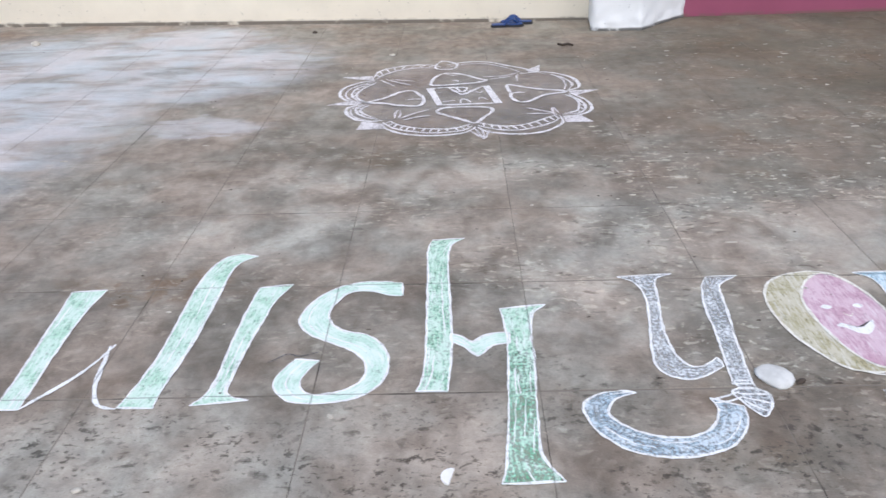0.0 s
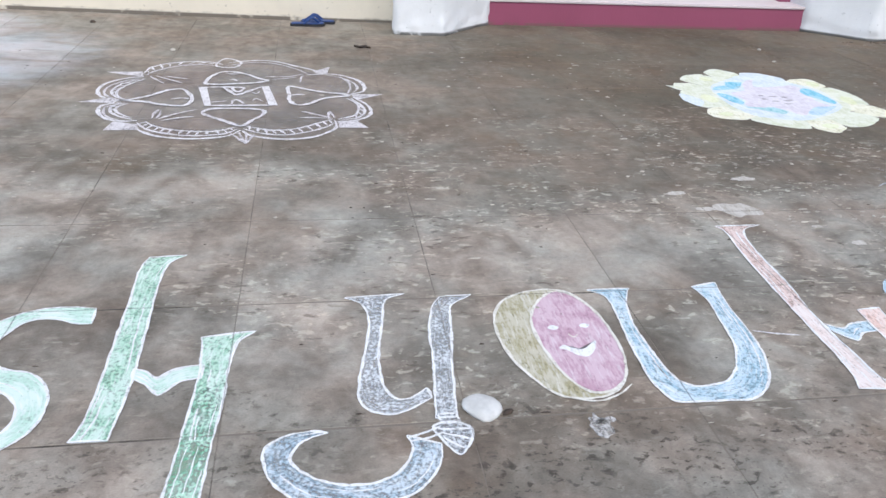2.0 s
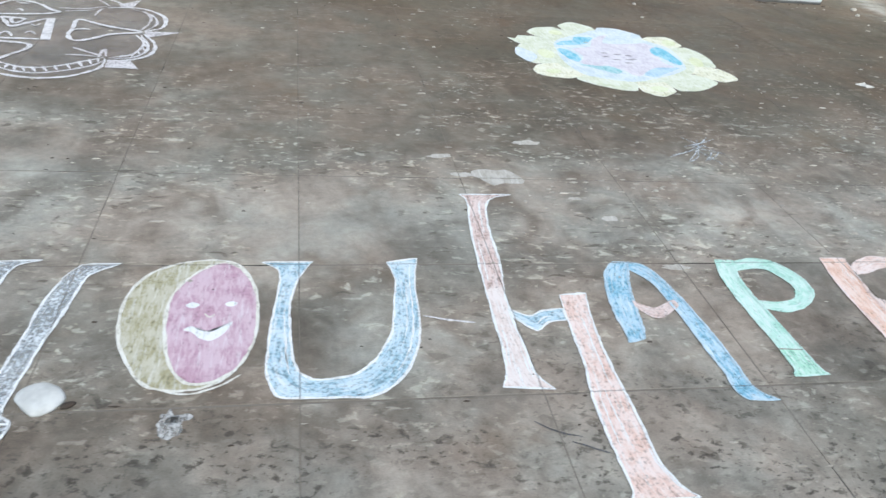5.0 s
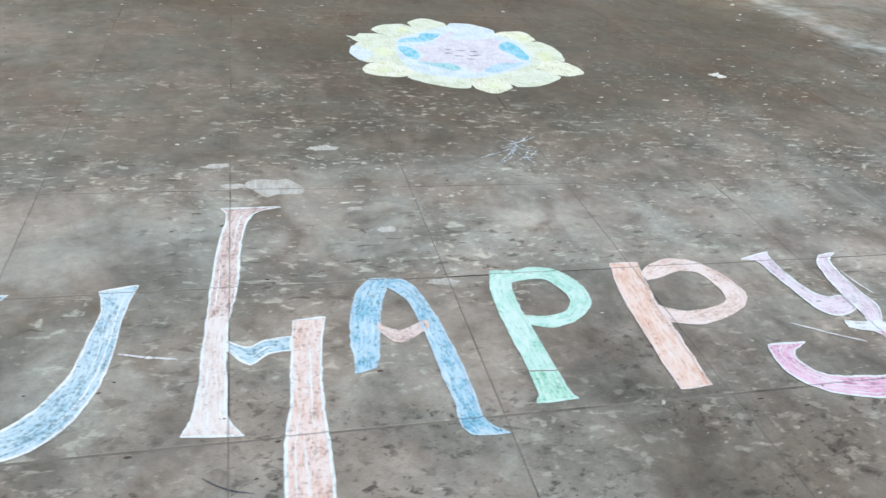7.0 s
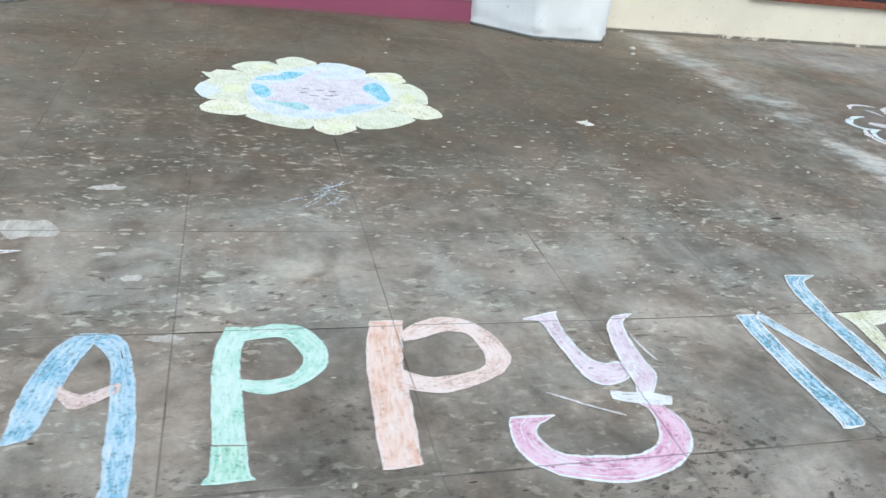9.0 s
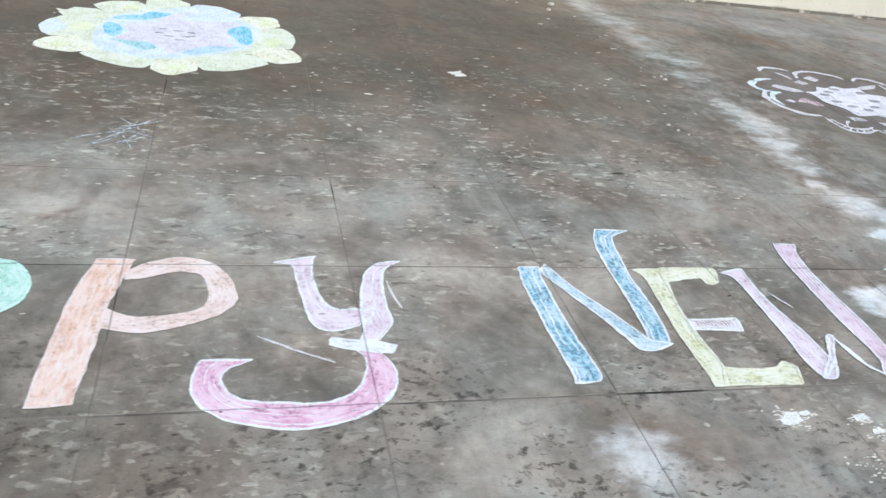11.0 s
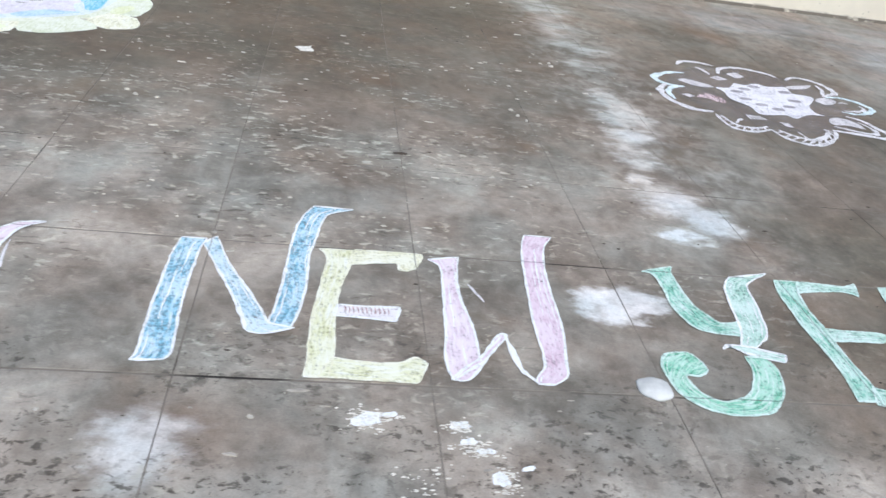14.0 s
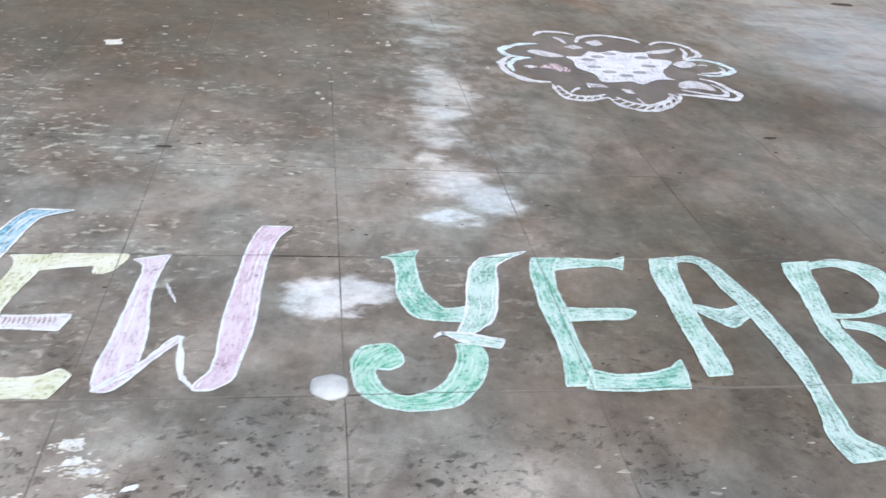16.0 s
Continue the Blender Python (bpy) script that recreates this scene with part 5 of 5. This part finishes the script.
stroke_of(k3, "loop_line", "rangoli_ice", 0.0286, [(-43.9, 8.7), (-52.6, 4.7), (-57.5, -4.7), (-57.2, -13.7)])
stroke_of(k3, "loop_line", "kolam_white", 0.0234, [(-42.1, -29.5), (-42.4, -37.7), (-40.9, -46), (-34.9, -49.1), (-27.9, -47.9), (-18.8, -43.3)])
stroke_of(k3, "loop_line", "kolam_white", 0.0234, [(-39.7, -30.7), (-38.2, -40), (-34.1, -43.8), (-26.5, -43.5), (-19.2, -39.8)])
stroke_of(k3, "loop_line", "kolam_white", 0.026, [(-19, -44), (-17.2, -52.1), (-12.2, -56.9), (-4.7, -58.4), (5.3, -53.6), (14.5, -44.9), (18.9, -36.5)])
stroke_of(k3, "loop_line", "kolam_white", 0.026, [(-15.3, -42.9), (-9.9, -49.2), (-2.1, -51.7), (6.2, -47.3), (13.7, -39.3), (14.4, -34.8)])
stroke_of(k3, "loop_line", "kolam_white", 0.0364, [(18, -35.1), (29.5, -36.6), (37.7, -37.8), (45.9, -39), (51.9, -32.4), (49.9, -24.9), (47, -15), (40.5, -11)])
stroke_of(k3, "loop_line", "kolam_white", 0.0247, [(23.2, -28.4), (34.1, -33.1), (43.6, -34.1), (46.4, -27.7), (43.1, -18.7)])
stroke_of(k3, "loop_line", "rangoli_ice", 0.0364, [(42.7, -3.9), (52.6, -5), (62.3, 0.7), (67.1, 5.8), (66.2, 12), (62.3, 17.8), (55.2, 20.5), (45.6, 18.9)])
stroke_of(k3, "loop_line", "kolam_white", 0.0234, [(45.2, -1.8), (54.1, -0.5), (61, 4), (60.6, 9.3)])
stroke_of(k3, "loop_line", "kolam_white", 0.0338, [(33.9, 43.4), (42.4, 50.2), (50.9, 49.7), (56.9, 43.5), (58.8, 33.7), (56.7, 27.4), (50.3, 23.4), (44.3, 19.6)])
stroke_of(k3, "loop_line", "kolam_white", 0.0234, [(51.5, 40.4), (51, 31.3), (46, 22.7)])
stroke_of(k3, "loop_line", "kolam_white", 0.0338, [(-10.5, 40.4), (-4, 51), (8.6, 56.6), (19.8, 54.5), (27, 50.5), (29, 45.6)])
stroke_of(k3, "loop_line", "kolam_white", 0.0338, [(-32.7, 48.5), (-26.9, 56.1), (-16.4, 58.2), (-7.3, 54.6)])
stroke_of(k3, "loop_line", "kolam_faint", 0.026, [(-21.5, 47.6), (-18.6, 44), (-17.2, 36.1)])
patch(k3, "leaf", "kolam_faint", [(-42.7, 19), (-38.4, 22.5), (-31.4, 20), (-24.2, 14.8), (-32, 11.6), (-39, 14.1)], 0.008)
patch(k3, "leaf", "kolam_faint", [(-50.8, -5.3), (-46.1, -2.9), (-43.1, -5), (-47.4, -8.2)], 0.008)
patch(k3, "leaf", "lace_pink", [(-42.5, -5.7), (-34.7, 1.4), (-29.5, -1.2), (-27.4, -9.3), (-32.4, -11.7), (-37.1, -7.4)], 0.008)
patch(k3, "leaf", "kolam_faint", [(-19.7, 30.7), (-12.7, 35.9), (-8.8, 30.7), (-15.5, 26.6)], 0.008)
patch(k3, "leaf", "kolam_faint", [(-4.6, 41.5), (3.9, 47.2), (5.6, 39.3), (-1.7, 34.9)], 0.008)
patch(k3, "leaf", "kolam_faint", [(27.2, 30.2), (36.2, 34.7), (48.1, 38.8), (39.5, 30.3), (28, 26.4)], 0.008)
patch(k3, "leaf", "kolam_faint", [(35.8, 11.8), (44.2, 17.7), (49.3, 13), (40.8, 5.4), (36.1, 6.4)], 0.008)
patch(k3, "leaf", "kolam_faint", [(24.8, -20.4), (33.4, -14.4), (40.5, -19.1), (41.6, -28.3), (33, -25.6), (25.1, -26.6)], 0.008)
patch(k3, "leaf", "kolam_faint", [(-9, -31.1), (-4.5, -32), (-3.5, -37.8), (-8.3, -36.9)], 0.008)
stroke_of(k3, "comb_line", "kolam_white", 0.012, [(-24.2, -25.5), (-24.2, -29.4), (-24.1, -32.3)])
stroke_of(k3, "comb_line", "kolam_white", 0.012, [(-22.6, -25.8), (-22.5, -29.1), (-22, -32.1)])
stroke_of(k3, "comb_line", "kolam_white", 0.012, [(-20.9, -26), (-20.7, -28.9), (-20, -31.8)])
stroke_of(k3, "comb_line", "kolam_white", 0.012, [(-19.3, -26.3), (-19, -28.7), (-17.9, -31.5)])
stroke_of(k3, "comb_line", "kolam_white", 0.012, [(-17.7, -26.5), (-17.2, -28.4), (-15.9, -31.3)])
stroke_of(k3, "comb_line", "kolam_white", 0.016, [(-36.4, -40.5), (-33.6, -36.5), (-29.8, -33.1)])
stroke_of(k3, "comb_line", "kolam_faint", 0.014, [(-5.2, -43.8), (-4.8, -47.2), (-4.1, -51.3)])
stroke_of(k3, "comb_line", "kolam_white", 0.014, [(48.7, 10.2), (52.2, 11.6), (54.5, 10.2)])
patch(k3, "star", "star_white", [(-23.8, 13.9), (-14.7, 15.4), (-8, 25), (-1.6, 23.3), (7.6, 28.7), (13.1, 25.8), (26, 28), (24.9, 18.3), (32.7, 16.8), (35.5, 12.6), (25.4, 0.4), (22.7, -11), (26, -14.6), (14.6, -16.2), (5.1, -23.9), (1.1, -20.5), (-6.2, -22.3), (-15.6, -22.8), (-16.1, -12.5), (-22.4, -4.3), (-21.7, 6.2)], 0.008)
patch(k3, "hole", "hole_grey", [(-16.5, 10.6), (-13.1, 12.6), (-9.2, 12.2), (-8.8, 9.6), (-12.7, 8), (-15.9, 8.4)], 0.004)
patch(k3, "hole", "hole_grey", [(-9.4, 16.3), (-6, 18.4), (-2, 18), (-1.6, 15.3), (-5.6, 13.6), (-8.9, 14.1)], 0.004)
patch(k3, "hole", "hole_grey", [(-0.9, 22.4), (2.7, 24.6), (6.8, 24.2), (7.1, 21.4), (3, 19.7), (-0.3, 20.2)], 0.004)
patch(k3, "hole", "hole_grey", [(-16.6, -0.9), (-13.3, 1), (-9.5, 0.7), (-9.1, -1.9), (-12.9, -3.4), (-16, -2.9)], 0.004)
patch(k3, "hole", "hole_grey", [(-10.4, -7.5), (-7.1, -5.7), (-3.3, -6.1), (-2.9, -8.5), (-6.7, -10), (-9.8, -9.5)], 0.004)
patch(k3, "hole", "hole_grey", [(6.1, -5.9), (9.5, -4.1), (13.4, -4.4), (13.6, -6.9), (9.7, -8.4), (6.6, -8)], 0.004)
patch(k3, "hole", "hole_grey", [(-3.3, -12.3), (-0, -10.5), (3.7, -10.9), (4, -13.3), (0.3, -14.7), (-2.8, -14.3)], 0.004)
patch(k3, "hole", "hole_grey", [(16, 18.7), (19.7, 20.8), (23.8, 20.5), (24, 17.7), (19.8, 16), (16.5, 16.5)], 0.004)
patch(k3, "hole", "hole_grey", [(15, 4.9), (18.6, 6.9), (22.6, 6.5), (22.8, 3.9), (18.7, 2.3), (15.5, 2.8)], 0.004)
rungs(k3, "kolam_white", [(-42.1, -29.5), (-42.4, -37.7), (-40.9, -46), (-34.9, -49.1), (-27.9, -47.9), (-18.8, -43.3)], [(-39.7, -30.7), (-38.2, -40), (-34.1, -43.8), (-26.5, -43.5), (-19.2, -39.8)], 9, 0.012)
rungs(k3, "kolam_white", [(-19, -44), (-17.2, -52.1), (-12.2, -56.9), (-4.7, -58.4), (5.3, -53.6), (14.5, -44.9), (18.9, -36.5)], [(-15.3, -42.9), (-9.9, -49.2), (-2.1, -51.7), (6.2, -47.3), (13.7, -39.3), (14.4, -34.8)], 11, 0.012)

# stray chalk scratches
for x, y, pts in ((3.565, 2.02, [(0, 10.4), (8.2, 5.2), (17.4, 0)]), (3.915, 2.235, [(0, 13), (0.6, 6), (2, 0)]), (1.80, 2.155, [(0, 3.4), (7, 1.4), (13.5, 0)]), (5.11, 2.22, [(0, 8), (1.5, 4), (3.3, 0)])):
    s = drawing("chalk_scratch", "thin stray chalk scratch on the concrete", x, y, "chalk mark")
    chalk_line(s, "kolam_white", 0.007, pts)
s = drawing("chalk_scribble", "faint scribble of crossed chalk lines", 2.98, 3.18, "chalk mark")
random.seed(9)
for k in range(12):
    x, y, a, r = random.uniform(3, 21), random.uniform(3, 20), random.choice((35, 62, 118, 150)) + random.uniform(-12, 12), random.uniform(5, 13)
    dx, dy = r * math.cos(radians(a)), r * math.sin(radians(a))
    chalk_line(s, "slate", 0.005, [(x - dx, y - dy), (x + 0.6, y - 0.4), (x + dx, y + dy)])
for x, y, pts in ((2.0, 1.72, [(0, 6.5), (4, 3.5), (10, 1.2)]), (2.07, 1.68, [(0, 4), (4, 2), (8, 0)]), (-0.46, 2.02, [(0, 0), (5, 4), (9, 3), (14, 5)])):
    s = drawing("hair_crack", "thin dark hair crack in the concrete", x, y, "crack")
    chalk_line(s, "charcoal", 0.004, pts)
s = drawing("painted_edge", "white painted edge line along the slabs", 0.93, 1.421, "painted line")
chalk_line(s, "white", 0.035, [(0, 3.4), (25, 4.0), (55, 3.6), (90, 4.0)])


# ---- dried spills ----
def spill(x, y, rx, ry, angle, seed, mat="film_grey", label="pale dried cement splash on the floor"):
    ob = drawing("dried_splash", label, x, y, "splash")
    ob["group"] = "dried splashes"
    random.seed(seed)
    pts = []
    for a in range(0, 360, 24):
        r = random.uniform(0.72, 1.1)
        p = np.array([rx * r * math.cos(radians(a)), ry * r * math.sin(radians(a))])
        c, q = math.cos(radians(angle)), math.sin(radians(angle))
        pts.append((p[0] * c - p[1] * q, p[0] * q + p[1] * c))
    return loop_fill(ob, mat, "", pts, 1.0, "splash", wobble=0.004)


for k, (x, y, rx, ry, a) in enumerate(((2.19, 3.02, 0.095, 0.065, -12), (2.06, 3.035, 0.045, 0.02, 0), (2.38, 3.335, 0.06, 0.025, 5), (1.215, 1.842, 0.030, 0.014, 10), (1.20, 1.825, 0.026, 0.045, 12), (2.0, 3.19, 0.05, 0.02, 10), (2.63, 2.42, 0.05, 0.016, 0), (2.52, 2.72, 0.03, 0.02, 0), (2.44, 2.86, 0.03, 0.015, 0))):
    spill(x, y, rx, ry, a, 20 + k, "smear" if x < 1.5 else "film_grey")


# ---- small things lying about ----
def pebble(name, label, x, y, rx, ry, h, seed, mat=STONE, angle=0.0, category="stone", lobes=0.0):
    """A low, uneven, rounded stone."""
    bm = bmesh.new()
    bmesh.ops.create_icosphere(bm, subdivisions=3, radius=1.0)
    for v in bm.verts:
        d = 1 + 0.16 * noise.noise(v.co * 1.3 + Vector((seed, 0, 0))) + 0.05 * noise.noise(v.co * 4 + Vector((0, seed, 0))) + lobes * math.cos(3 * math.atan2(v.co.y, v.co.x))
        v.co = Vector((v.co.x * rx * d, v.co.y * ry * d, max(v.co.z, -0.25) * h * d))
    low = min(v.co.z for v in bm.verts)
    for v in bm.verts:
        v.co.z -= low
    ob = part(name, bm, mat, smooth=True)
    ob.matrix_world = pose(x, y, 0.0, 0, 0, angle)
    return tagged(ob, label, category, "stones on the floor")


pebble("flat_stone", "smooth pale grey flat stone beside the letter", 0.925, 1.918, 0.047, 0.052, 0.015, 3, angle=35, lobes=0.02)
pebble("flat_stone", "smooth pale grey oval stone touching the green letter", 5.517, 1.902, 0.044, 0.040, 0.012, 8, angle=-15)
pebble("dark_twig", "small dark twig lying on the concrete", 0.985, 1.895, 0.016, 0.008, 0.008, 2, LEAF, 30, "twig")
random.seed(31)
for x, y, r in ((-0.34, 5.48, 0.02), (-3.1, 6.1, 0.045), (-0.80, 1.55, 0.012), (-0.52, 1.50, 0.009), (-0.25, 1.79, 0.01), (5.72, 6.0, 0.03), (3.80, 5.75, 0.018), (3.72, 5.4, 0.014),
                (5.84, 4.41, 0.014), (6.30, 4.14, 0.012), (5.84, 4.46, 0.013), (5.49, 3.70, 0.012), (5.51, 3.64, 0.011), (5.54, 3.59, 0.009), (5.54, 4.02, 0.01), (5.64, 5.83, 0.022), (2.78, 2.93, 0.01), (2.81, 2.95, 0.008), (2.74, 2.94, 0.008), (3.98, 3.44, 0.012), (4.06, 3.43, 0.01), (3.94, 3.48, 0.01), (3.04, 1.87, 0.008), (4.17, 1.76, 0.006), (4.58, 1.76, 0.008)):
    pebble("pebble", "small pale pebble on the concrete", x, y, r, r * 0.7, r * 0.5, random.uniform(0, 50), CRUMB, random.uniform(0, 180), "pebble")
pebble("pebble", "small dark pebble near the wall", -0.99, 6.24, 0.02, 0.018, 0.012, 6, LEAF, 0, "pebble")


def chip(x, y, rx, ry, angle, label, name="tile_chip", full=200):
    """A flat broken piece with one straight side."""
    pts = [polar(1, a) * np.array([rx, ry]) for a in range(0, full, 20)]
    ob = part(name, prism([tuple(p) for p in pts], 0.0, 0.007, 0.0012, 1), WHITE_CHIP)
    ob.matrix_world = pose(x, y, 0.0, 0, 0, angle)
    return tagged(ob, label, "chip")


chip(0.062, 1.572, 0.026, 0.026, 75, "white broken tile chip on the concrete")


def paper(x, y, size, angle, seed):
    """A crumpled scrap of paper."""
    bm = bmesh.new()
    bmesh.ops.create_grid(bm, x_segments=7, y_segments=7, size=size)
    for v in bm.verts:
        d = noise.noise_vector(Vector((v.co.x / size, v.co.y / size, seed)) * 1.6)
        v.co += Vector((d.x, d.y, 0)) * size * 0.35
        v.co.z = size * (0.25 + 0.35 * abs(d.z))
    low = min(v.co.z for v in bm.verts)
    bmesh.ops.translate(bm, verts=bm.verts, vec=(0, 0, -low + 0.001))
    bmesh.ops.solidify(bm, geom=bm.faces[:], thickness=0.0015)
    ob = part("paper_scrap", bm, FLAKE)
    ob.matrix_world = pose(x, y, 0.0, 0, 0, angle)
    return tagged(ob, "crumpled white paper scrap on the concrete", "paper")


paper(4.575, 4.225, 0.035, 20, 2.0)

# crumbs of lime and broken chalk, as they fell
def crumbs(name, label, places, mat):
    verts, faces = [], []
    for x, y, r in places:
        a0, n = random.uniform(0, 360), random.randint(4, 6)
        b = len(verts)
        long, wide = random.uniform(1.0, 2.6), random.uniform(0.45, 0.8)
        ring = [polar(r * random.uniform(0.5, 1.2), a0 + 360 * k / n) * np.array([long, wide]) for k in range(n)]
        verts += [(x + p[0], y + p[1], 0.0) for p in ring] + [(x + 0.7 * p[0], y + 0.7 * p[1], 0.22 * r + 0.001) for p in ring]
        faces += [(b + k, b + (k + 1) % n, b + n + (k + 1) % n, b + n + k) for k in range(n)] + [tuple(b + n + k for k in range(n))]
    ob = mesh_object(name, verts, faces, mat)
    return tagged(ob, label, "crumbs", kind="stuff")


random.seed(77)
spots = [(random.uniform(-1.5, 8.5), random.uniform(1.45, 6.3) ** 0.93, random.uniform(0.0015, 0.004)) for k in range(110)]
for cx, cy, sx, sy, count, big in ((2.75, 3.0, 0.35, 0.15, 26, 0.009), (4.9, 4.0, 0.7, 0.6, 40, 0.009), (3.9, 3.9, 0.7, 0.5, 40, 0.009), (2.0, 4.9, 0.8, 0.6, 40, 0.010), (5.6, 4.1, 0.35, 0.5, 40, 0.011), (5.75, 5.0, 0.3, 0.5, 20, 0.012), (1.2, 3.3, 0.8, 0.5, 60, 0.007), (4.4, 2.75, 0.9, 0.2, 60, 0.007), (5.05, 6.0, 0.3, 0.05, 25, 0.010)):
    spots += [(random.gauss(cx, sx), random.gauss(cy, sy), 0.003 + (big - 0.002) * random.random() ** 2) for k in range(int(count * 0.7))]
crumbs("lime_crumbs", "white crumbs of lime scattered over the concrete", [s for s in spots if s[1] < 6.0], CRUMB)
flakes = [(random.uniform(0.7, 5.6), 3.0 + random.gauss(0, 0.28), 0.003 + 0.009 * random.random() ** 2) for k in range(110)]
for cx, cy, sx, sy, count in ((2.62, 2.95, 0.10, 0.06, 26), (2.3, 2.75, 0.25, 0.15, 40), (4.3, 3.5, 0.35, 0.25, 50), (4.1, 4.2, 0.5, 0.4, 50), (2.0, 3.6, 0.5, 0.3, 60), (1.9, 5.2, 0.5, 0.35, 50), (3.9, 2.75, 0.5, 0.2, 60), (0.4, 3.1, 0.9, 0.4, 60)):
    flakes += [(random.gauss(cx, sx), random.gauss(cy, sy), 0.003 + 0.010 * random.random() ** 2) for k in range(count)]
flakes += [(random.uniform(2.4, 7.0), random.uniform(1.42, 1.85), 0.003 + 0.008 * random.random() ** 2) for k in range(90)]
crumbs("cement_flakes", "thin grey flakes of old cement on the floor", flakes, CEMENT_FLAKE)
heap = []
for cx, cy, sx, sy, count in ((4.815, 1.765, 0.02, 0.018, 90), (4.86, 1.775, 0.02, 0.006, 30), (5.015, 1.755, 0.018, 0.010, 70), (5.035, 1.700, 0.022, 0.012, 60), (5.06, 1.680, 0.02, 0.008, 30), (5.10, 1.600, 0.018, 0.03, 70), (4.93, 1.60, 0.03, 0.02, 40)):
    heap += [(random.gauss(cx, sx), random.gauss(cy, sy), random.uniform(0.0012, 0.0042)) for k in range(count)]
for k, (x, y, rx, ry, a) in enumerate(((4.82, 1.765, 0.035, 0.022, 25), (4.868, 1.782, 0.018, 0.008, 10), (5.018, 1.757, 0.024, 0.012, 0), (5.03, 1.71, 0.02, 0.010, 10), (5.066, 1.684, 0.022, 0.008, 0), (5.085, 1.61, 0.018, 0.022, 35), (5.15, 1.64, 0.016, 0.008, 20))):
    spill(x, y, rx, ry, a, 60 + k, "white", "spilled white powder on the concrete")
crumbs("powder_clumps", "white clumps of spilled powder below the letters", heap, FLAKE)
crumbs("dark_grit", "dark grit and plant crumbs lying on the floor", [(random.uniform(-1.5, 8.0), random.uniform(1.42, 5.8), random.uniform(0.002, 0.006)) for k in range(260)] + [(random.gauss(5.05, 0.25), 6.08 + random.uniform(-0.03, 0.0), random.uniform(0.004, 0.012)) for k in range(25)] + [(4.97, 3.13, 0.017), (7.4, 3.41, 0.02), (9.44, 6.06, 0.05)], LEAF)

bm = bmesh.new()
bmesh.ops.create_grid(bm, x_segments=6, y_segments=2, size=1.0)
for v in bm.verts:
    w = math.sin((v.co.x + 1) * math.pi / 2) * 0.9 + 0.1
    v.co = Vector((v.co.x * 0.055, v.co.y * 0.02 * w, 0.006 + 0.01 * abs(v.co.y) + 0.004 * math.sin(v.co.x * 5)))
bmesh.ops.solidify(bm, geom=bm.faces[:], thickness=0.0015)
low = min(v.co.z for v in bm.verts)
bmesh.ops.translate(bm, verts=bm.verts, vec=(0, 0, -low))
ob = part("dry_leaf", bm, LEAF)
ob.matrix_world = pose(0.85, 5.61, 0.0, 0, 0, -8)
tagged(ob, "small dark dry leaf on the concrete", "leaf")


# ---- flip-flops by the wall ----
def flip_flop(x, y, angle, z=0.0, lean=0.0):
    thing = new("flip_flop")
    thing.matrix_world = pose(x, y, z, lean, 0, angle)
    shape = glide([(-0.125, 0.0), (-0.115, 0.03), (-0.06, 0.034), (0.0, 0.034), (0.06, 0.046), (0.11, 0.04), (0.13, 0.008), (0.115, -0.03), (0.06, -0.042), (0.0, -0.032), (-0.06, -0.03), (-0.115, -0.028)], True, 3)
    part("sole", prism([tuple(p) for p in shape], 0.0, 0.018, 0.003, 1), RUBBER_BLACK, thing, "black rubber sole")
    part("footbed", prism([tuple(p * 0.94) for p in shape], 0.0182, 0.023, 0.002, 1), RUBBER_BLUE, thing, "blue footbed")
    for side in (1, -1):
        curve = bpy.data.curves.new("strap", "CURVE")
        curve.dimensions, curve.bevel_depth, curve.resolution_u, curve.bevel_resolution = "3D", 0.0075, 6, 2
        spline = curve.splines.new("BEZIER")
        spline.bezier_points.add(2)
        for bp, co in zip(spline.bezier_points, ((0.085, 0.0, 0.022), (0.03, 0.026 * side, 0.058), (-0.03, 0.034 * side, 0.020))):
            bp.co, bp.handle_left_type, bp.handle_right_type = co, "AUTO", "AUTO"
        curve.materials.append(RUBBER_BLUE)
        new("strap", curve).parent = thing
    return tagged(thing, "dark blue rubber flip-flop lying against the wall", "footwear", "pair of flip-flops")


flip_flop(0.49, 6.27, 4)
flip_flop(0.57, 6.37, 174)

# ---- slabs of the floor ----
def worn_slab(seed):
    """A slab one metre square whose sides waver, so that the joints open and close."""
    random.seed(seed)
    side = [-0.5 + k / 7 for k in range(7)]
    ring = [(u, -0.5) for u in side] + [(0.5, u) for u in side] + [(-u, 0.5) for u in side] + [(-0.5, -u) for u in side]
    ring = [(x * (1 - random.uniform(0.0, 0.0052)), y * (1 - random.uniform(0.0, 0.0075))) for x, y in ring]
    verts = [(x, y, -0.012) for x, y in ring] + [(x, y, -0.0015) for x, y in ring] + [(x * 0.9955, y * 0.9955, 0.0) for x, y in ring]
    n = len(ring)
    faces = [tuple(range(2 * n, 3 * n))] + [(b + k, b + (k + 1) % n, b + n + (k + 1) % n, b + n + k) for b in (0, n) for k in range(n)]
    data = bpy.data.meshes.new("slab")
    data.from_pydata(verts, [], faces)
    data.materials.append(CONCRETE)
    return data


SLABS = [worn_slab(seed) for seed in range(6)]
random.seed(12)
for x0, x1 in zip(COLUMNS, COLUMNS[1:]):
    for y0, y1 in zip(ROWS, ROWS[1:]):
        slab = new("slab", random.choice(SLABS))
        slab.parent = ground
        slab.matrix_world = pose((x0 + x1) / 2, (y0 + y1) / 2, 0, 0, 0, random.choice((0, 180))) @ Matrix.Diagonal((x1 - x0 - 0.0005, y1 - y0 - (0.0042 if y0 < 2.9 else 0.0018), 1, 1))
